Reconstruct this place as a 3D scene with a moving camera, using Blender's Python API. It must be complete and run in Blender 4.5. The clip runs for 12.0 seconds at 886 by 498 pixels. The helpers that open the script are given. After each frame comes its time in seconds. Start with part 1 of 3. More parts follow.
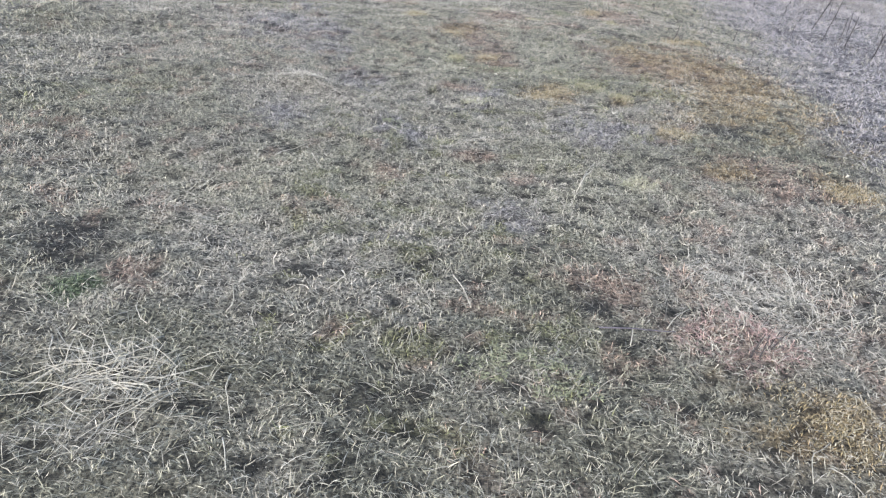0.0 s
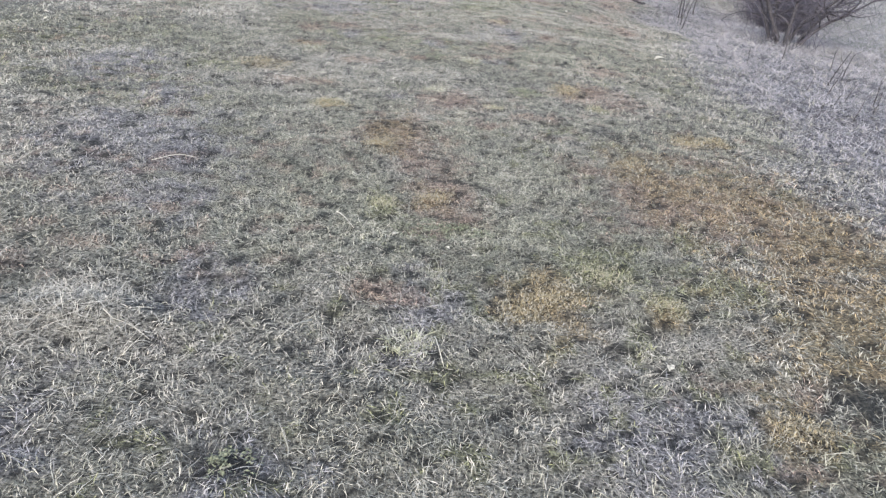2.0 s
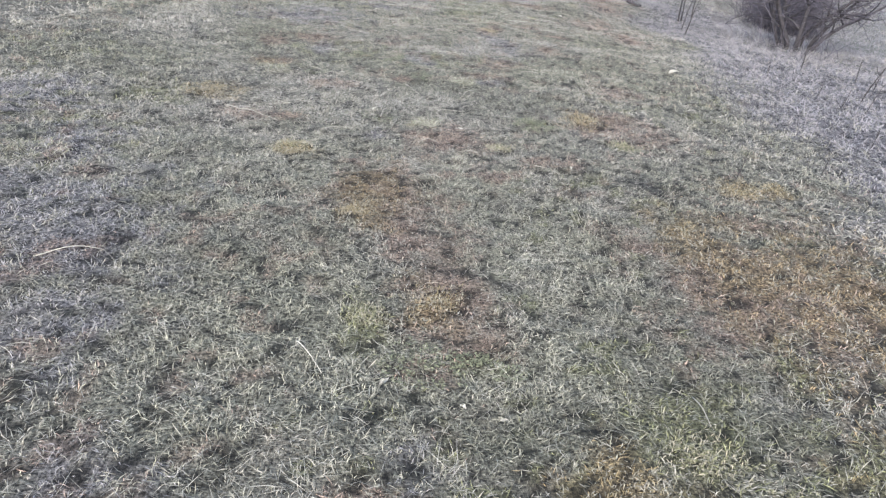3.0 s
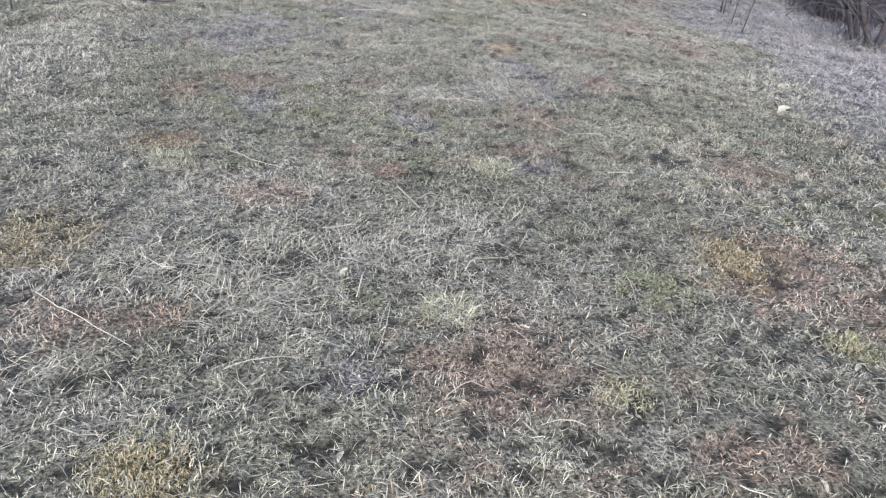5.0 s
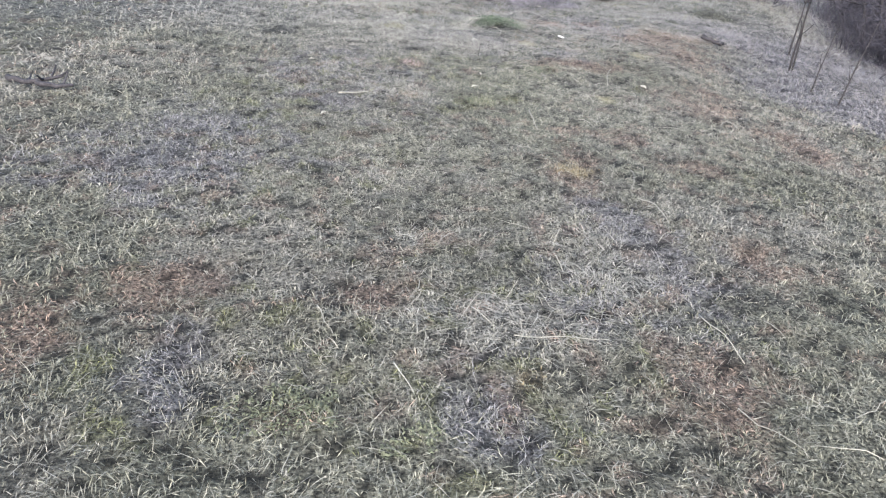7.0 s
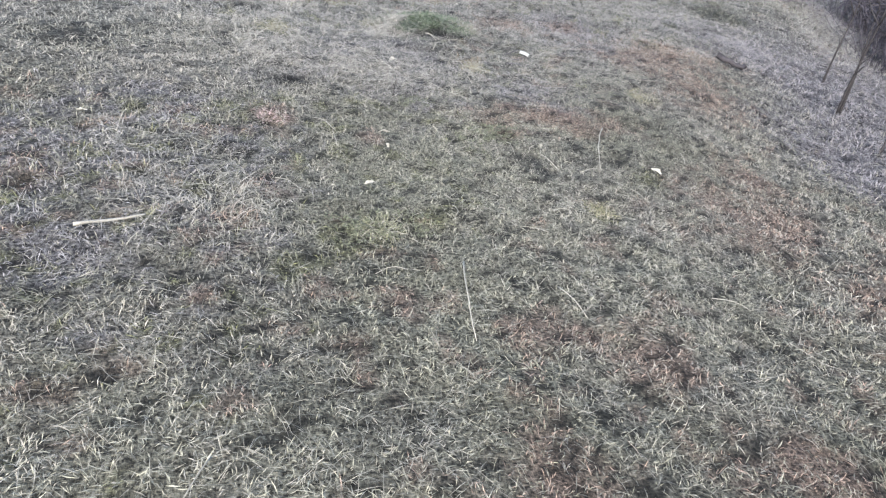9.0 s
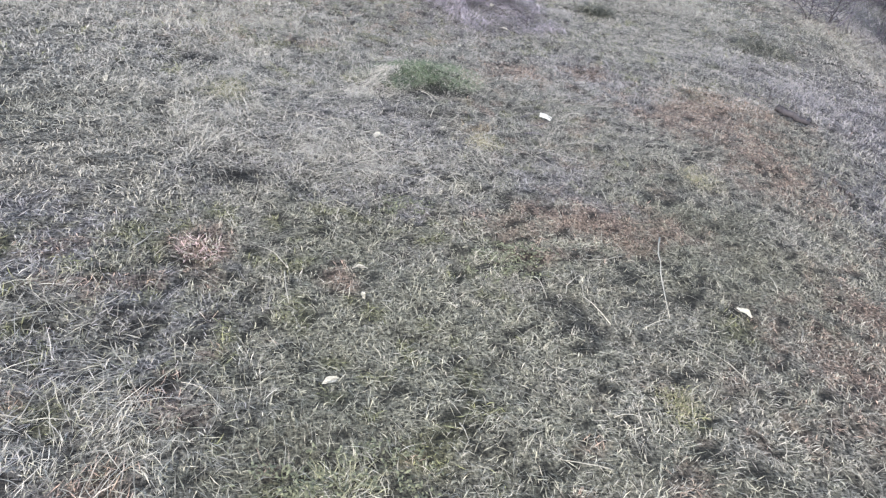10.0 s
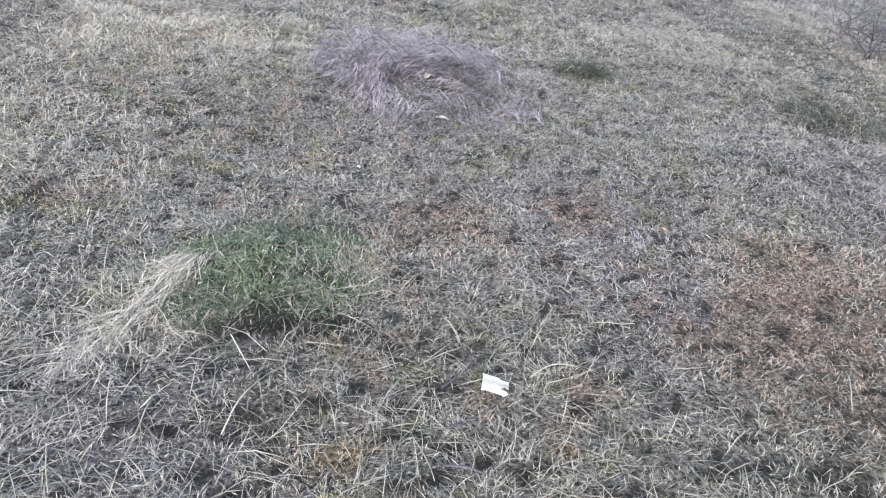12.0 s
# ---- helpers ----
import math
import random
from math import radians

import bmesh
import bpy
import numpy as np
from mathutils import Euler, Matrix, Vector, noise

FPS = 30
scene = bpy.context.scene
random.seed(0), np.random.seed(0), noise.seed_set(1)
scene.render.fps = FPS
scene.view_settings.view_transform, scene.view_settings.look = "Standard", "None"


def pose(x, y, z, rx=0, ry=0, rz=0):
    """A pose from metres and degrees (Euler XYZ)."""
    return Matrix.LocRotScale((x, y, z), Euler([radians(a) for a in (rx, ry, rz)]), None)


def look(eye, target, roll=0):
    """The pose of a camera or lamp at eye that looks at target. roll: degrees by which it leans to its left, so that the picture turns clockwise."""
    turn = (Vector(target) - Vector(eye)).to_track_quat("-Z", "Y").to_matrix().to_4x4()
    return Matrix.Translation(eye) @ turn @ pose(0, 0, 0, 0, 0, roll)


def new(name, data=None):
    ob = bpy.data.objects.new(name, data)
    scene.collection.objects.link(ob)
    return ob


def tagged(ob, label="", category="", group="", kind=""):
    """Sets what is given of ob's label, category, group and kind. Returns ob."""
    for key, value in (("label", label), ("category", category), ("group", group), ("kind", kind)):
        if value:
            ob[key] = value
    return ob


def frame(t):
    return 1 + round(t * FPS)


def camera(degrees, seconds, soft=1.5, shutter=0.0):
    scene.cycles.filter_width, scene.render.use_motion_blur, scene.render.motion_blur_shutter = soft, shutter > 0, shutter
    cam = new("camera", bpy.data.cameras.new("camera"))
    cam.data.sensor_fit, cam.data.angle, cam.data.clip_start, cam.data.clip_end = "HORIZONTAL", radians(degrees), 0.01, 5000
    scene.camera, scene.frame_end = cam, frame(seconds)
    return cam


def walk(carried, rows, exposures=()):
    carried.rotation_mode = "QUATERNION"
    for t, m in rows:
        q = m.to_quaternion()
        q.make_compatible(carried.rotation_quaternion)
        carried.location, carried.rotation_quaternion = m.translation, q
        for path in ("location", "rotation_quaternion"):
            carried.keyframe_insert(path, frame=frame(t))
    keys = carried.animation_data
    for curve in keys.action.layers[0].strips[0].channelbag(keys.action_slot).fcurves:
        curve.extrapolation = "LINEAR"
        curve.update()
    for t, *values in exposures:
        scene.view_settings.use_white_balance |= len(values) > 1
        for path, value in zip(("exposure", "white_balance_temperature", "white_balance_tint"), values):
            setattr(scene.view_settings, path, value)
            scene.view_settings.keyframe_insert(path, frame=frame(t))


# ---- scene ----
cam = camera(65.0, 12.0, soft=1.35)
PATH = [
    (0, (-0.065, -0.26, 1.509), (-0.055, 1.503, 0.564), 4.7),
    (0.5, (0.036, 0.461, 1.487), (0.097, 2.232, 0.56), 5.1),
    (1, (0.03, 1.195, 1.521), (0.15, 2.971, 0.61), 6.0),
    (1.5, (0.033, 1.916, 1.529), (0.179, 3.689, 0.616), 6.1),
    (2, (-0.004, 2.62, 1.63), (0.153, 4.404, 0.739), 5.6),
    (2.5, (0.001, 3.259, 1.574), (0.174, 5.039, 0.68), 5.6),
    (3, (-0.053, 3.993, 1.583), (0.165, 5.769, 0.689), 5.6),
    (3.2, (-0.09, 4.279, 1.612), (0.159, 6.055, 0.728), 5.2),
    (4.8, (-0.052, 6.809, 1.438), (0.226, 8.552, 0.499), 4.6),
    (5, (-0.038, 7.117, 1.481), (0.243, 8.856, 0.534), 4.3),
    (5.5, (-0.105, 7.854, 1.514), (0.19, 9.598, 0.58), 4.7),
    (6, (-0.121, 8.527, 1.503), (0.186, 10.271, 0.574), 4.6),
    (6.5, (-0.149, 9.276, 1.533), (0.186, 11.019, 0.611), 5.1),
    (7, (-0.14, 9.927, 1.557), (0.226, 11.667, 0.641), 5.0),
    (7.2, (-0.107, 10.227, 1.55), (0.256, 11.968, 0.636), 4.0),
    (8.8, (0.712, 12.662, 1.54), (1.214, 14.312, 0.526), 9.2),
    (9, (0.777, 12.922, 1.544), (1.284, 14.567, 0.525), 9.3),
    (9.5, (0.947, 13.588, 1.521), (1.447, 15.244, 0.517), 8.7),
    (10, (1.088, 14.31, 1.544), (1.588, 15.967, 0.541), 8.7),
    (10.5, (1.25, 14.954, 1.555), (1.732, 16.629, 0.575), 8.0),
    (11, (1.559, 15.703, 1.53), (2.046, 17.38, 0.554), 7.5),
    (11.5, (1.859, 16.304, 1.507), (2.359, 17.971, 0.522), 7.4),
    (12, (2.238, 16.998, 1.467), (2.758, 18.66, 0.485), 6.8),
]
walk(cam, [(t, look(*p)) for t, *p in PATH], [(0, 1.85), (4, 1.81), (8, 1.8), (12, 1.74)])

# ---- sky and sun: a bright overcast day ----
SUN_TURN, SUN_UP = radians(205), radians(34)
world = bpy.data.worlds.new("overcast_sky")
scene.world = world
world.use_nodes = True
sky = world.node_tree.nodes.new("ShaderNodeTexSky")
sky.sky_type, sky.sun_disc = "NISHITA", False
sky.sun_elevation, sky.sun_rotation = SUN_UP, SUN_TURN
sky.air_density, sky.dust_density, sky.ozone_density = 1.0, 2.0, 1.4
back = world.node_tree.nodes["Background"]
world.node_tree.links.new(sky.outputs[0], back.inputs[0])
back.inputs[1].default_value = 0.135
sun = new("sun", bpy.data.lights.new("sun", "SUN"))
sun.data.energy, sun.data.angle, sun.data.color = 2.2, radians(38), (1.0, 0.97, 0.93)
sun.matrix_world = look((0, 0, 0), (-math.sin(SUN_TURN) * math.cos(SUN_UP), -math.cos(SUN_TURN) * math.cos(SUN_UP), -math.sin(SUN_UP)))


# ---- materials ----
def material(name, rough=0.8):
    m = bpy.data.materials.new(name)
    m.use_nodes = True
    s = m.node_tree.nodes["Principled BSDF"]
    s.inputs["Roughness"].default_value = rough
    s.inputs["Specular IOR Level"].default_value = 0.25
    return m, m.node_tree.nodes, m.node_tree.links, s


def noise_node(nodes, links, scale, detail=3.0, rough=0.6, stretch=None):
    c = nodes.new("ShaderNodeTexCoord")
    n = nodes.new("ShaderNodeTexNoise")
    n.inputs["Scale"].default_value, n.inputs["Detail"].default_value, n.inputs["Roughness"].default_value = scale, detail, rough
    if stretch:
        p = nodes.new("ShaderNodeMapping")
        p.inputs["Scale"].default_value, p.inputs["Rotation"].default_value = stretch[0], stretch[1]
        links.new(c.outputs["Object"], p.inputs[0])
        links.new(p.outputs[0], n.inputs[0])
    else:
        links.new(c.outputs["Object"], n.inputs[0])
    return n


def span(nodes, links, source, a, b, lo=0.0, hi=1.0):
    r = nodes.new("ShaderNodeMapRange")
    r.inputs[1].default_value, r.inputs[2].default_value, r.inputs[3].default_value, r.inputs[4].default_value = lo, hi, a, b
    links.new(source, r.inputs[0])
    return r.outputs[0]


def times(nodes, links, colour, factor):
    v = nodes.new("ShaderNodeVectorMath")
    v.operation = "SCALE"
    links.new(colour, v.inputs[0])
    links.new(factor, v.inputs["Scale"])
    return v.outputs[0]


def grass_material():
    """Dead and half-green blades: the blade's own colour, with grain along it and a little light through it."""
    m, nodes, links, s = material("grass_blades", 0.62)
    a = nodes.new("ShaderNodeAttribute")
    a.attribute_name = "tint"
    n = noise_node(nodes, links, 260.0, 2.0)
    c = times(nodes, links, a.outputs["Color"], span(nodes, links, n.outputs["Fac"], 0.72, 1.28, 0.25, 0.75))
    links.new(c, s.inputs["Base Color"])
    t = nodes.new("ShaderNodeBsdfTranslucent")
    links.new(c, t.inputs[0])
    x = nodes.new("ShaderNodeMixShader")
    x.inputs[0].default_value = 0.18
    links.new(s.outputs[0], x.inputs[1])
    links.new(t.outputs[0], x.inputs[2])
    links.new(x.outputs[0], nodes["Material Output"].inputs[0])
    return m


def ground_material():
    """Matted thatch over soil: patch colour from the sheet, fibres and crumbs from noise, with relief."""
    m, nodes, links, s = material("thatch_and_soil", 0.92)
    a = nodes.new("ShaderNodeAttribute")
    a.attribute_name = "tint"
    crumbs = noise_node(nodes, links, 70.0, 5.0, 0.7)
    f1 = noise_node(nodes, links, 1.0, 3.0, 0.6, ((260, 30, 60), (0, 0, 0.7)))
    f2 = noise_node(nodes, links, 1.0, 3.0, 0.6, ((30, 240, 60), (0, 0, 0.4)))
    mx = nodes.new("ShaderNodeMath")
    mx.operation = "MAXIMUM"
    links.new(f1.outputs["Fac"], mx.inputs[0])
    links.new(f2.outputs["Fac"], mx.inputs[1])
    c = times(nodes, links, a.outputs["Color"], span(nodes, links, crumbs.outputs["Fac"], 0.12, 1.75, 0.38, 0.62))
    c = times(nodes, links, c, span(nodes, links, mx.outputs[0], 0.55, 1.45, 0.45, 0.72))
    links.new(c, s.inputs["Base Color"])
    ad = nodes.new("ShaderNodeMath")
    links.new(mx.outputs[0], ad.inputs[0])
    links.new(crumbs.outputs["Fac"], ad.inputs[1])
    b = nodes.new("ShaderNodeBump")
    b.inputs["Strength"].default_value, b.inputs["Distance"].default_value = 1.0, 0.02
    links.new(ad.outputs[0], b.inputs["Height"])
    links.new(b.outputs[0], s.inputs["Normal"])
    return m


def plain_material(name, dark, light, scale, rough=0.8, bump=0.4, stretch=None):
    m, nodes, links, s = material(name, rough)
    n = noise_node(nodes, links, scale, 4.0, 0.65, stretch)
    big = noise_node(nodes, links, scale * 0.13, 2.0)
    r = nodes.new("ShaderNodeValToRGB")
    r.color_ramp.elements[0].position, r.color_ramp.elements[1].position = 0.3, 0.7
    r.color_ramp.elements[0].color, r.color_ramp.elements[1].color = (*dark, 1), (*light, 1)
    links.new(n.outputs["Fac"], r.inputs[0])
    info = nodes.new("ShaderNodeObjectInfo")
    c = times(nodes, links, r.outputs[0], span(nodes, links, big.outputs["Fac"], 0.75, 1.2, 0.3, 0.7))
    c = times(nodes, links, c, span(nodes, links, info.outputs["Random"], 0.82, 1.15))
    links.new(c, s.inputs["Base Color"])
    b = nodes.new("ShaderNodeBump")
    b.inputs["Strength"].default_value, b.inputs["Distance"].default_value = bump, 0.004
    links.new(n.outputs["Fac"], b.inputs["Height"])
    links.new(b.outputs[0], s.inputs["Normal"])
    return m


GRASS = grass_material()
THATCH = ground_material()
BARK = plain_material("dark_bark", (0.018, 0.017, 0.021), (0.062, 0.057, 0.063), 60, 0.85, 0.7)
TWIGS = plain_material("bare_twigs", (0.033, 0.031, 0.041), (0.11, 0.101, 0.124), 25, 0.8)
WEED = plain_material("dead_weed_stem", (0.014, 0.013, 0.015), (0.05, 0.045, 0.046), 80, 0.8)
STALK = plain_material("bleached_stalk", (0.24, 0.228, 0.192), (0.4, 0.38, 0.325), 90, 0.6)
STICK = plain_material("weathered_stick", (0.16, 0.152, 0.132), (0.34, 0.322, 0.28), 70, 0.7, 0.7)
LEAF = plain_material("bleached_leaf", (0.42, 0.398, 0.335), (0.68, 0.655, 0.58), 120, 0.6)
BROWN_LEAF = plain_material("pinkish_leaf", (0.4, 0.28, 0.2), (0.62, 0.48, 0.38), 120, 0.6)
PAPER = plain_material("white_paper", (0.76, 0.74, 0.68), (0.85, 0.84, 0.79), 90, 0.65, 0.2)

# ---- the lie of the land ----
rng = np.random.default_rng(7)
TABLE = rng.random((256, 256))


def vnoise(x, y, size, seed=0):
    """Smooth noise, 0 to 1, with features of that size in metres."""
    u, v = np.asarray(x) / size + 31.7 * seed + 500.0, np.asarray(y) / size + 17.3 * seed + 500.0
    i, j = np.floor(u).astype(int), np.floor(v).astype(int)
    a, b = u - i, v - j
    a, b = a * a * (3 - 2 * a), b * b * (3 - 2 * b)
    i, j, k, l = i % 256, j % 256, (i + 1) % 256, (j + 1) % 256
    return (TABLE[i, j] * (1 - a) + TABLE[k, j] * a) * (1 - b) + (TABLE[i, l] * (1 - a) + TABLE[k, l] * a) * b


def step(a, b, x):
    t = np.clip((x - a) / (b - a), 0.0, 1.0)
    return t * t * (3 - 2 * t)


def height(x, y):
    x, y = np.asarray(x, float), np.asarray(y, float)
    fall = 0.06 * np.clip(x - 2.0, 0, 7.0) * (1 - step(0.0, 4.0, y - 15.5 - 0.9 * (x - 4.0)))
    rise = 0.05 * np.clip(y - 21.0, 0, 8.0)
    hump = 0.10 * np.exp(-(((x - 2.3) / 0.36) ** 2 + ((y - 19.3) / 0.33) ** 2))
    mound = 0.1 * np.exp(-(((x - 3.5) / 0.6) ** 2 + ((y - 22.1) / 0.55) ** 2))
    ridge = 0.07 * np.exp(-(((x + 1.25) / 0.4) ** 2 + ((y - 5.1) / 0.12) ** 2))
    rough = 0.05 * (vnoise(x, y, 1.1, 1) - 0.5) + 0.034 * (vnoise(x, y, 0.35, 2) - 0.5) + 0.026 * (vnoise(x, y, 0.12, 3) - 0.5)
    near = (1 - step(9.0, 14.0, np.abs(x - 2.0))) * (1 - step(15.0, 19.0, np.abs(y - 13.0)))
    return rise - fall + hump + mound + ridge + rough * near


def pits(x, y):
    """Small gaps between the tufts, 0 to 1: soil lies bare there, its colour darkened as shade."""
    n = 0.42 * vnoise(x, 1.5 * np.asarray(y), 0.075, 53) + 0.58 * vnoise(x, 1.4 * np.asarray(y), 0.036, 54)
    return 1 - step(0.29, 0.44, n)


def bank_edge(y):
    return 3.0 + 0.17 * (np.asarray(y) - 7.0)


# Patches on the meadow: x, y, half width, half depth.
ORANGE = [(2.54, 6.22, .6, 1.2), (1.84, 7.12, .27, .6), (2.43, 3.75, .2, .27), (1.3, 1.52, .26, .25), (-.03, 7.88, .22, .4),
          (.79, 5.42, .2, .29), (2.32, 5.48, .55, .7), (1.56, 4.53, .14, .19), (1.69, 3.82, .14, .11), (.64, 5.32, .13, .17),
          (1.3, 5.32, .1, .13), (-.12, 7.56, .12, .2), (2.52, 8.33, .21, .17), (2.81, 8.38, .13, .14), (.27, 6.68, .14, .21),
          (-1.4, 9.96, .22, .2), (-.55, 8.56, .14, .12), (1.78, 9.77, .19, .22), (-1.23, 9.98, .1, .14), (.61, 11.82, .06, .04),
          (1.51, 13.9, .14, .08), (2.43, 18.39, .11, .07), (-1.1, 11.23, .12, .1)]
RED_A = [(.71, 2.38, .18, .15), (1.12, 2.05, .31, .19), (-.42, 1.87, .06, .07), (2.03, 3.71, .4, .4), (-1.32, 2.11, .13, .14),
         (2.29, 6.74, .7, .85), (.06, 7.77, .34, .55), (.32, 6.85, .24, .7), (-.4, 3.42, .1, .09), (.12, 3.78, .17, .07),
         (.36, 3.46, .14, .07), (-.01, 5.42, .15, .11), (1.83, 6.71, .5, .43), (1.41, 7.27, .19, .2), (.51, 9.02, .34, .26),
         (.38, 8.53, .09, .11), (-.98, 9.33, .3, .16), (1.99, 9.5, .42, .4), (1.22, 8.5, .26, .11), (-.17, 8.39, .12, .07)]
RED_B = [(.76, 8.21, .15, .09), (-.36, 10.41, .18, .14), (2.44, 10.9, .24, .3), (-.48, 10.46, .21, .12), (-.84, 9.36, .22, .13),
         (-1.03, 11.23, .18, .12), (1.28, 11.63, .13, .12), (-1.17, 12.34, .15, .3), (1.06, 11.1, .26, .14), (.23, 10.77, .1, .09),
         (1.45, 13.79, .23, .26), (3.79, 14.9, .31, .45), (2.06, 12.7, .17, .22), (.06, 12.45, .15, .14), (-.74, 12.56, .21, .2),
         (1.33, 11.81, .22, .22), (1.64, 14.14, .14, .16), (2.21, 14.62, .15, .18), (3.72, 15.92, .26, .36)]
RED_C = [(2.47, 14.13, .23, .16), (3.81, 16.44, .19, .3), (.65, 15.66, .09, .1), (.58, 15.06, .05, .06), (1.31, 15.06, .07, .14),
         (1.89, 14.85, .3, .11), (3.49, 15.95, .4, .42), (4.42, 18.4, .5, .9), (2.73, 17.06, .5, .2), (2.37, 17.24, .1, .11),
         (.83, 16.86, .1, .14), (1.39, 16.58, .07, .15), (2.3, 16.79, .18, .1), (4.3, 18.78, .5, .52), (4.7, 19.15, .55, .35), (3.75, 19.85, .22, .2),
         (3.11, 19.69, .3, .2)]
MAUVE_A = [(.27, 2.99, .18, .17), (.97, 4.4, .34, .3), (-.42, 4.18, .15, .28), (-1.21, 4.34, .15, .3), (-.74, 5.32, .12, .3),
           (.16, 5.26, .15, .34), (.89, 4.45, .16, .24), (-.35, 4.07, .19, .22), (-1.45, 7.04, .4, .5),  (-2.59, 9.34, .44, .6),
           (-.86, 5.36, .18, .32), (.2, 5.29, .13, .2), (-1.95, 8.43, .31, .5), (1.48, 12.69, .3, .5),  (-1.06, 14.03, .8, .5),
           (-.03, 8.95, .12, .15), (1.43, 13.05, .26, .42), (1.09, 10.81, .12, .16), (-.81, 14.66, .5, .6), (.2, 16.2, .58, .9)]
MAUVE_C = [(1.1, 12.4, .35, .3), (3.0, 21.3, .5, .55), (3.5, 21.6, .6, .6), (-1.75, 7.35, .6, .7), (-1.3, 6.3, .3, .3)]
MAUVE_B = [(.43, 11.72, .2, .22), (-.64, 12.02, .1, .25), (1.83, 18.21, .5, .8), (-1.06, 13.71, .17, .36), (1.46, 12.96, .2, .24),
           (1.74, 17.66, .42, .4), (.08, 16.43, .7, .55), (.11, 15.43, .29, .25), (2.7, 17.62, .25, .4), (1.18, 17.94, .56, .44),
           (1.29, 18.24, .6, .6), (1.65, 17.47, .36, .28), (3.82, 19.56, .5, .8), (.42, 20.02, .18, .38), (1.75, 17.3, .19, .17),
           (3.68, 22.2, .75, .8), (3.88, 19.83, .48, .55), (-.14, 16.2, .5, .4)]
STRAW_AT = [(-1.06, 1.44, .16, .14), (1.29, 2.32, .38, .24), (-1.1, 1.23, .13, .1), (-1.25, 5.05, .29, .14), (-.09, 3.92, .3, .12),
            (-1.1, 9.01, .19, .12), (.1, 8.38, .17, .12), (-.31, 9.43, .35, .28), (-2.5, 13.65, .32, 1.0), (-.01, 9.78, .39, .16),
            (.35, 12.92, .26, .1), 
            (.91, 18.1, .5, .75), (1.68, 17.72, .4, .4), (1.82, 19.1, .14, .36), (.36, 18.85, .37, .19), (-.69, 20.68, .7, .6),
            (.25, 18.18, .29, .15), (-.45, 10.4, .5, .22), (-.65, 9.7, .5, .3), (.47, 10.0, .24, .26), (1.25, 12.6, .35, .4), (.6, 12.2, .4, .2),
            (1.56, 17.9, .5, .4), (.22, 16.4, .35, .25), (.83, 18.45, .4, .6), (1.4, 2.25, .4, .4), (.5, 15.9, .45, .35),
            (.6, 20.6, 1.0, .9), (1.6, 22.5, 1.2, .8), (-.8, 22.5, 1.2, 1.0)]
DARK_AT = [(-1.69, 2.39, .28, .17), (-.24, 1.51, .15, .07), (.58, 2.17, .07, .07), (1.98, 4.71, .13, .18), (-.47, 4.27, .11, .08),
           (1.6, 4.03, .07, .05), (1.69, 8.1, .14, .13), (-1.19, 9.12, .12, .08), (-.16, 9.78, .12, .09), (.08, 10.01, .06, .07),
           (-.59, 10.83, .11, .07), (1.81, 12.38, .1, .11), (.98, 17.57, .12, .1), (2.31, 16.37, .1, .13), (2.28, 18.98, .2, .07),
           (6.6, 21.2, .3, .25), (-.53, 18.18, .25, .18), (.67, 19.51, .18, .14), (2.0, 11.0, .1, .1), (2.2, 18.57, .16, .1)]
GREEN_AT = [(2.23, 19.24, .27, .26), (2.36, 19.52, .26, .2), (-1.47, 2.0, .08, .09)]
LIME = [(1.83, 6.2, .26, .22), (2.6, 7.2, .3, .3), (1.7, 5.6, .2, .16), (1.18, 5.77, .23, .26), (1.32, 5.39, .14, .16), (1.09, 5.65, .15, .2), (-1.8, 9.72, .29, .3), (-.05, 6.51, .09, .19),
        (.88, 8.83, .11, .09), (1.9, 9.07, .16, .1), (-1.05, 11.15, .24, .14), (2.51, 15.87, .11, .1), (3.03, 16.31, .11, .09),
        (4.65, 19.32, .15, .16), (2.7, 18.73, .07, .06), (.87, 18.78, .13, .19), (1.38, 9.54, .19, .13)]

OLIVE = [(1.64, 16.2, .8, .7), (2.3, 17.04, .8, .6), (-.1, 8.1, 1.2, .8), (-.3, 6.3, 1.1, .6), (-.6, 3.2, 1.2, .6), (-1.0, 14.0, .9, .9),
         (.9, 7.2, .5, .8), (1.4, 14.9, .5, .5), (.8, 3.4, .6, .6), (.3, 11.4, .7, .5), (2.0, 11.6, .8, .8), (-.9, 15.2, .8, .6), (.3, 14.2, .6, .5), (2.2, 15.3, .8, .8), (1.2, 14.0, .6, .5)]


def cover(x, y, spots, seed):
    """How far each place belongs to a set of patches, 0 to 1, with ragged edges."""
    w = np.zeros(len(x))
    jag = 1.1 * (vnoise(x, y, 0.16, seed) - 0.5) + 1.1 * (vnoise(x, y, 0.045, seed + 1) - 0.5)
    for a, b, r, s in spots:
        near = np.abs(y - b) < 2 * s + 0.1
        d = np.hypot((x[near] - a) / r, (y[near] - b) / s) + jag[near]
        w[near] = np.maximum(w[near], 1 - step(0.15, 1.6, d))
    return w


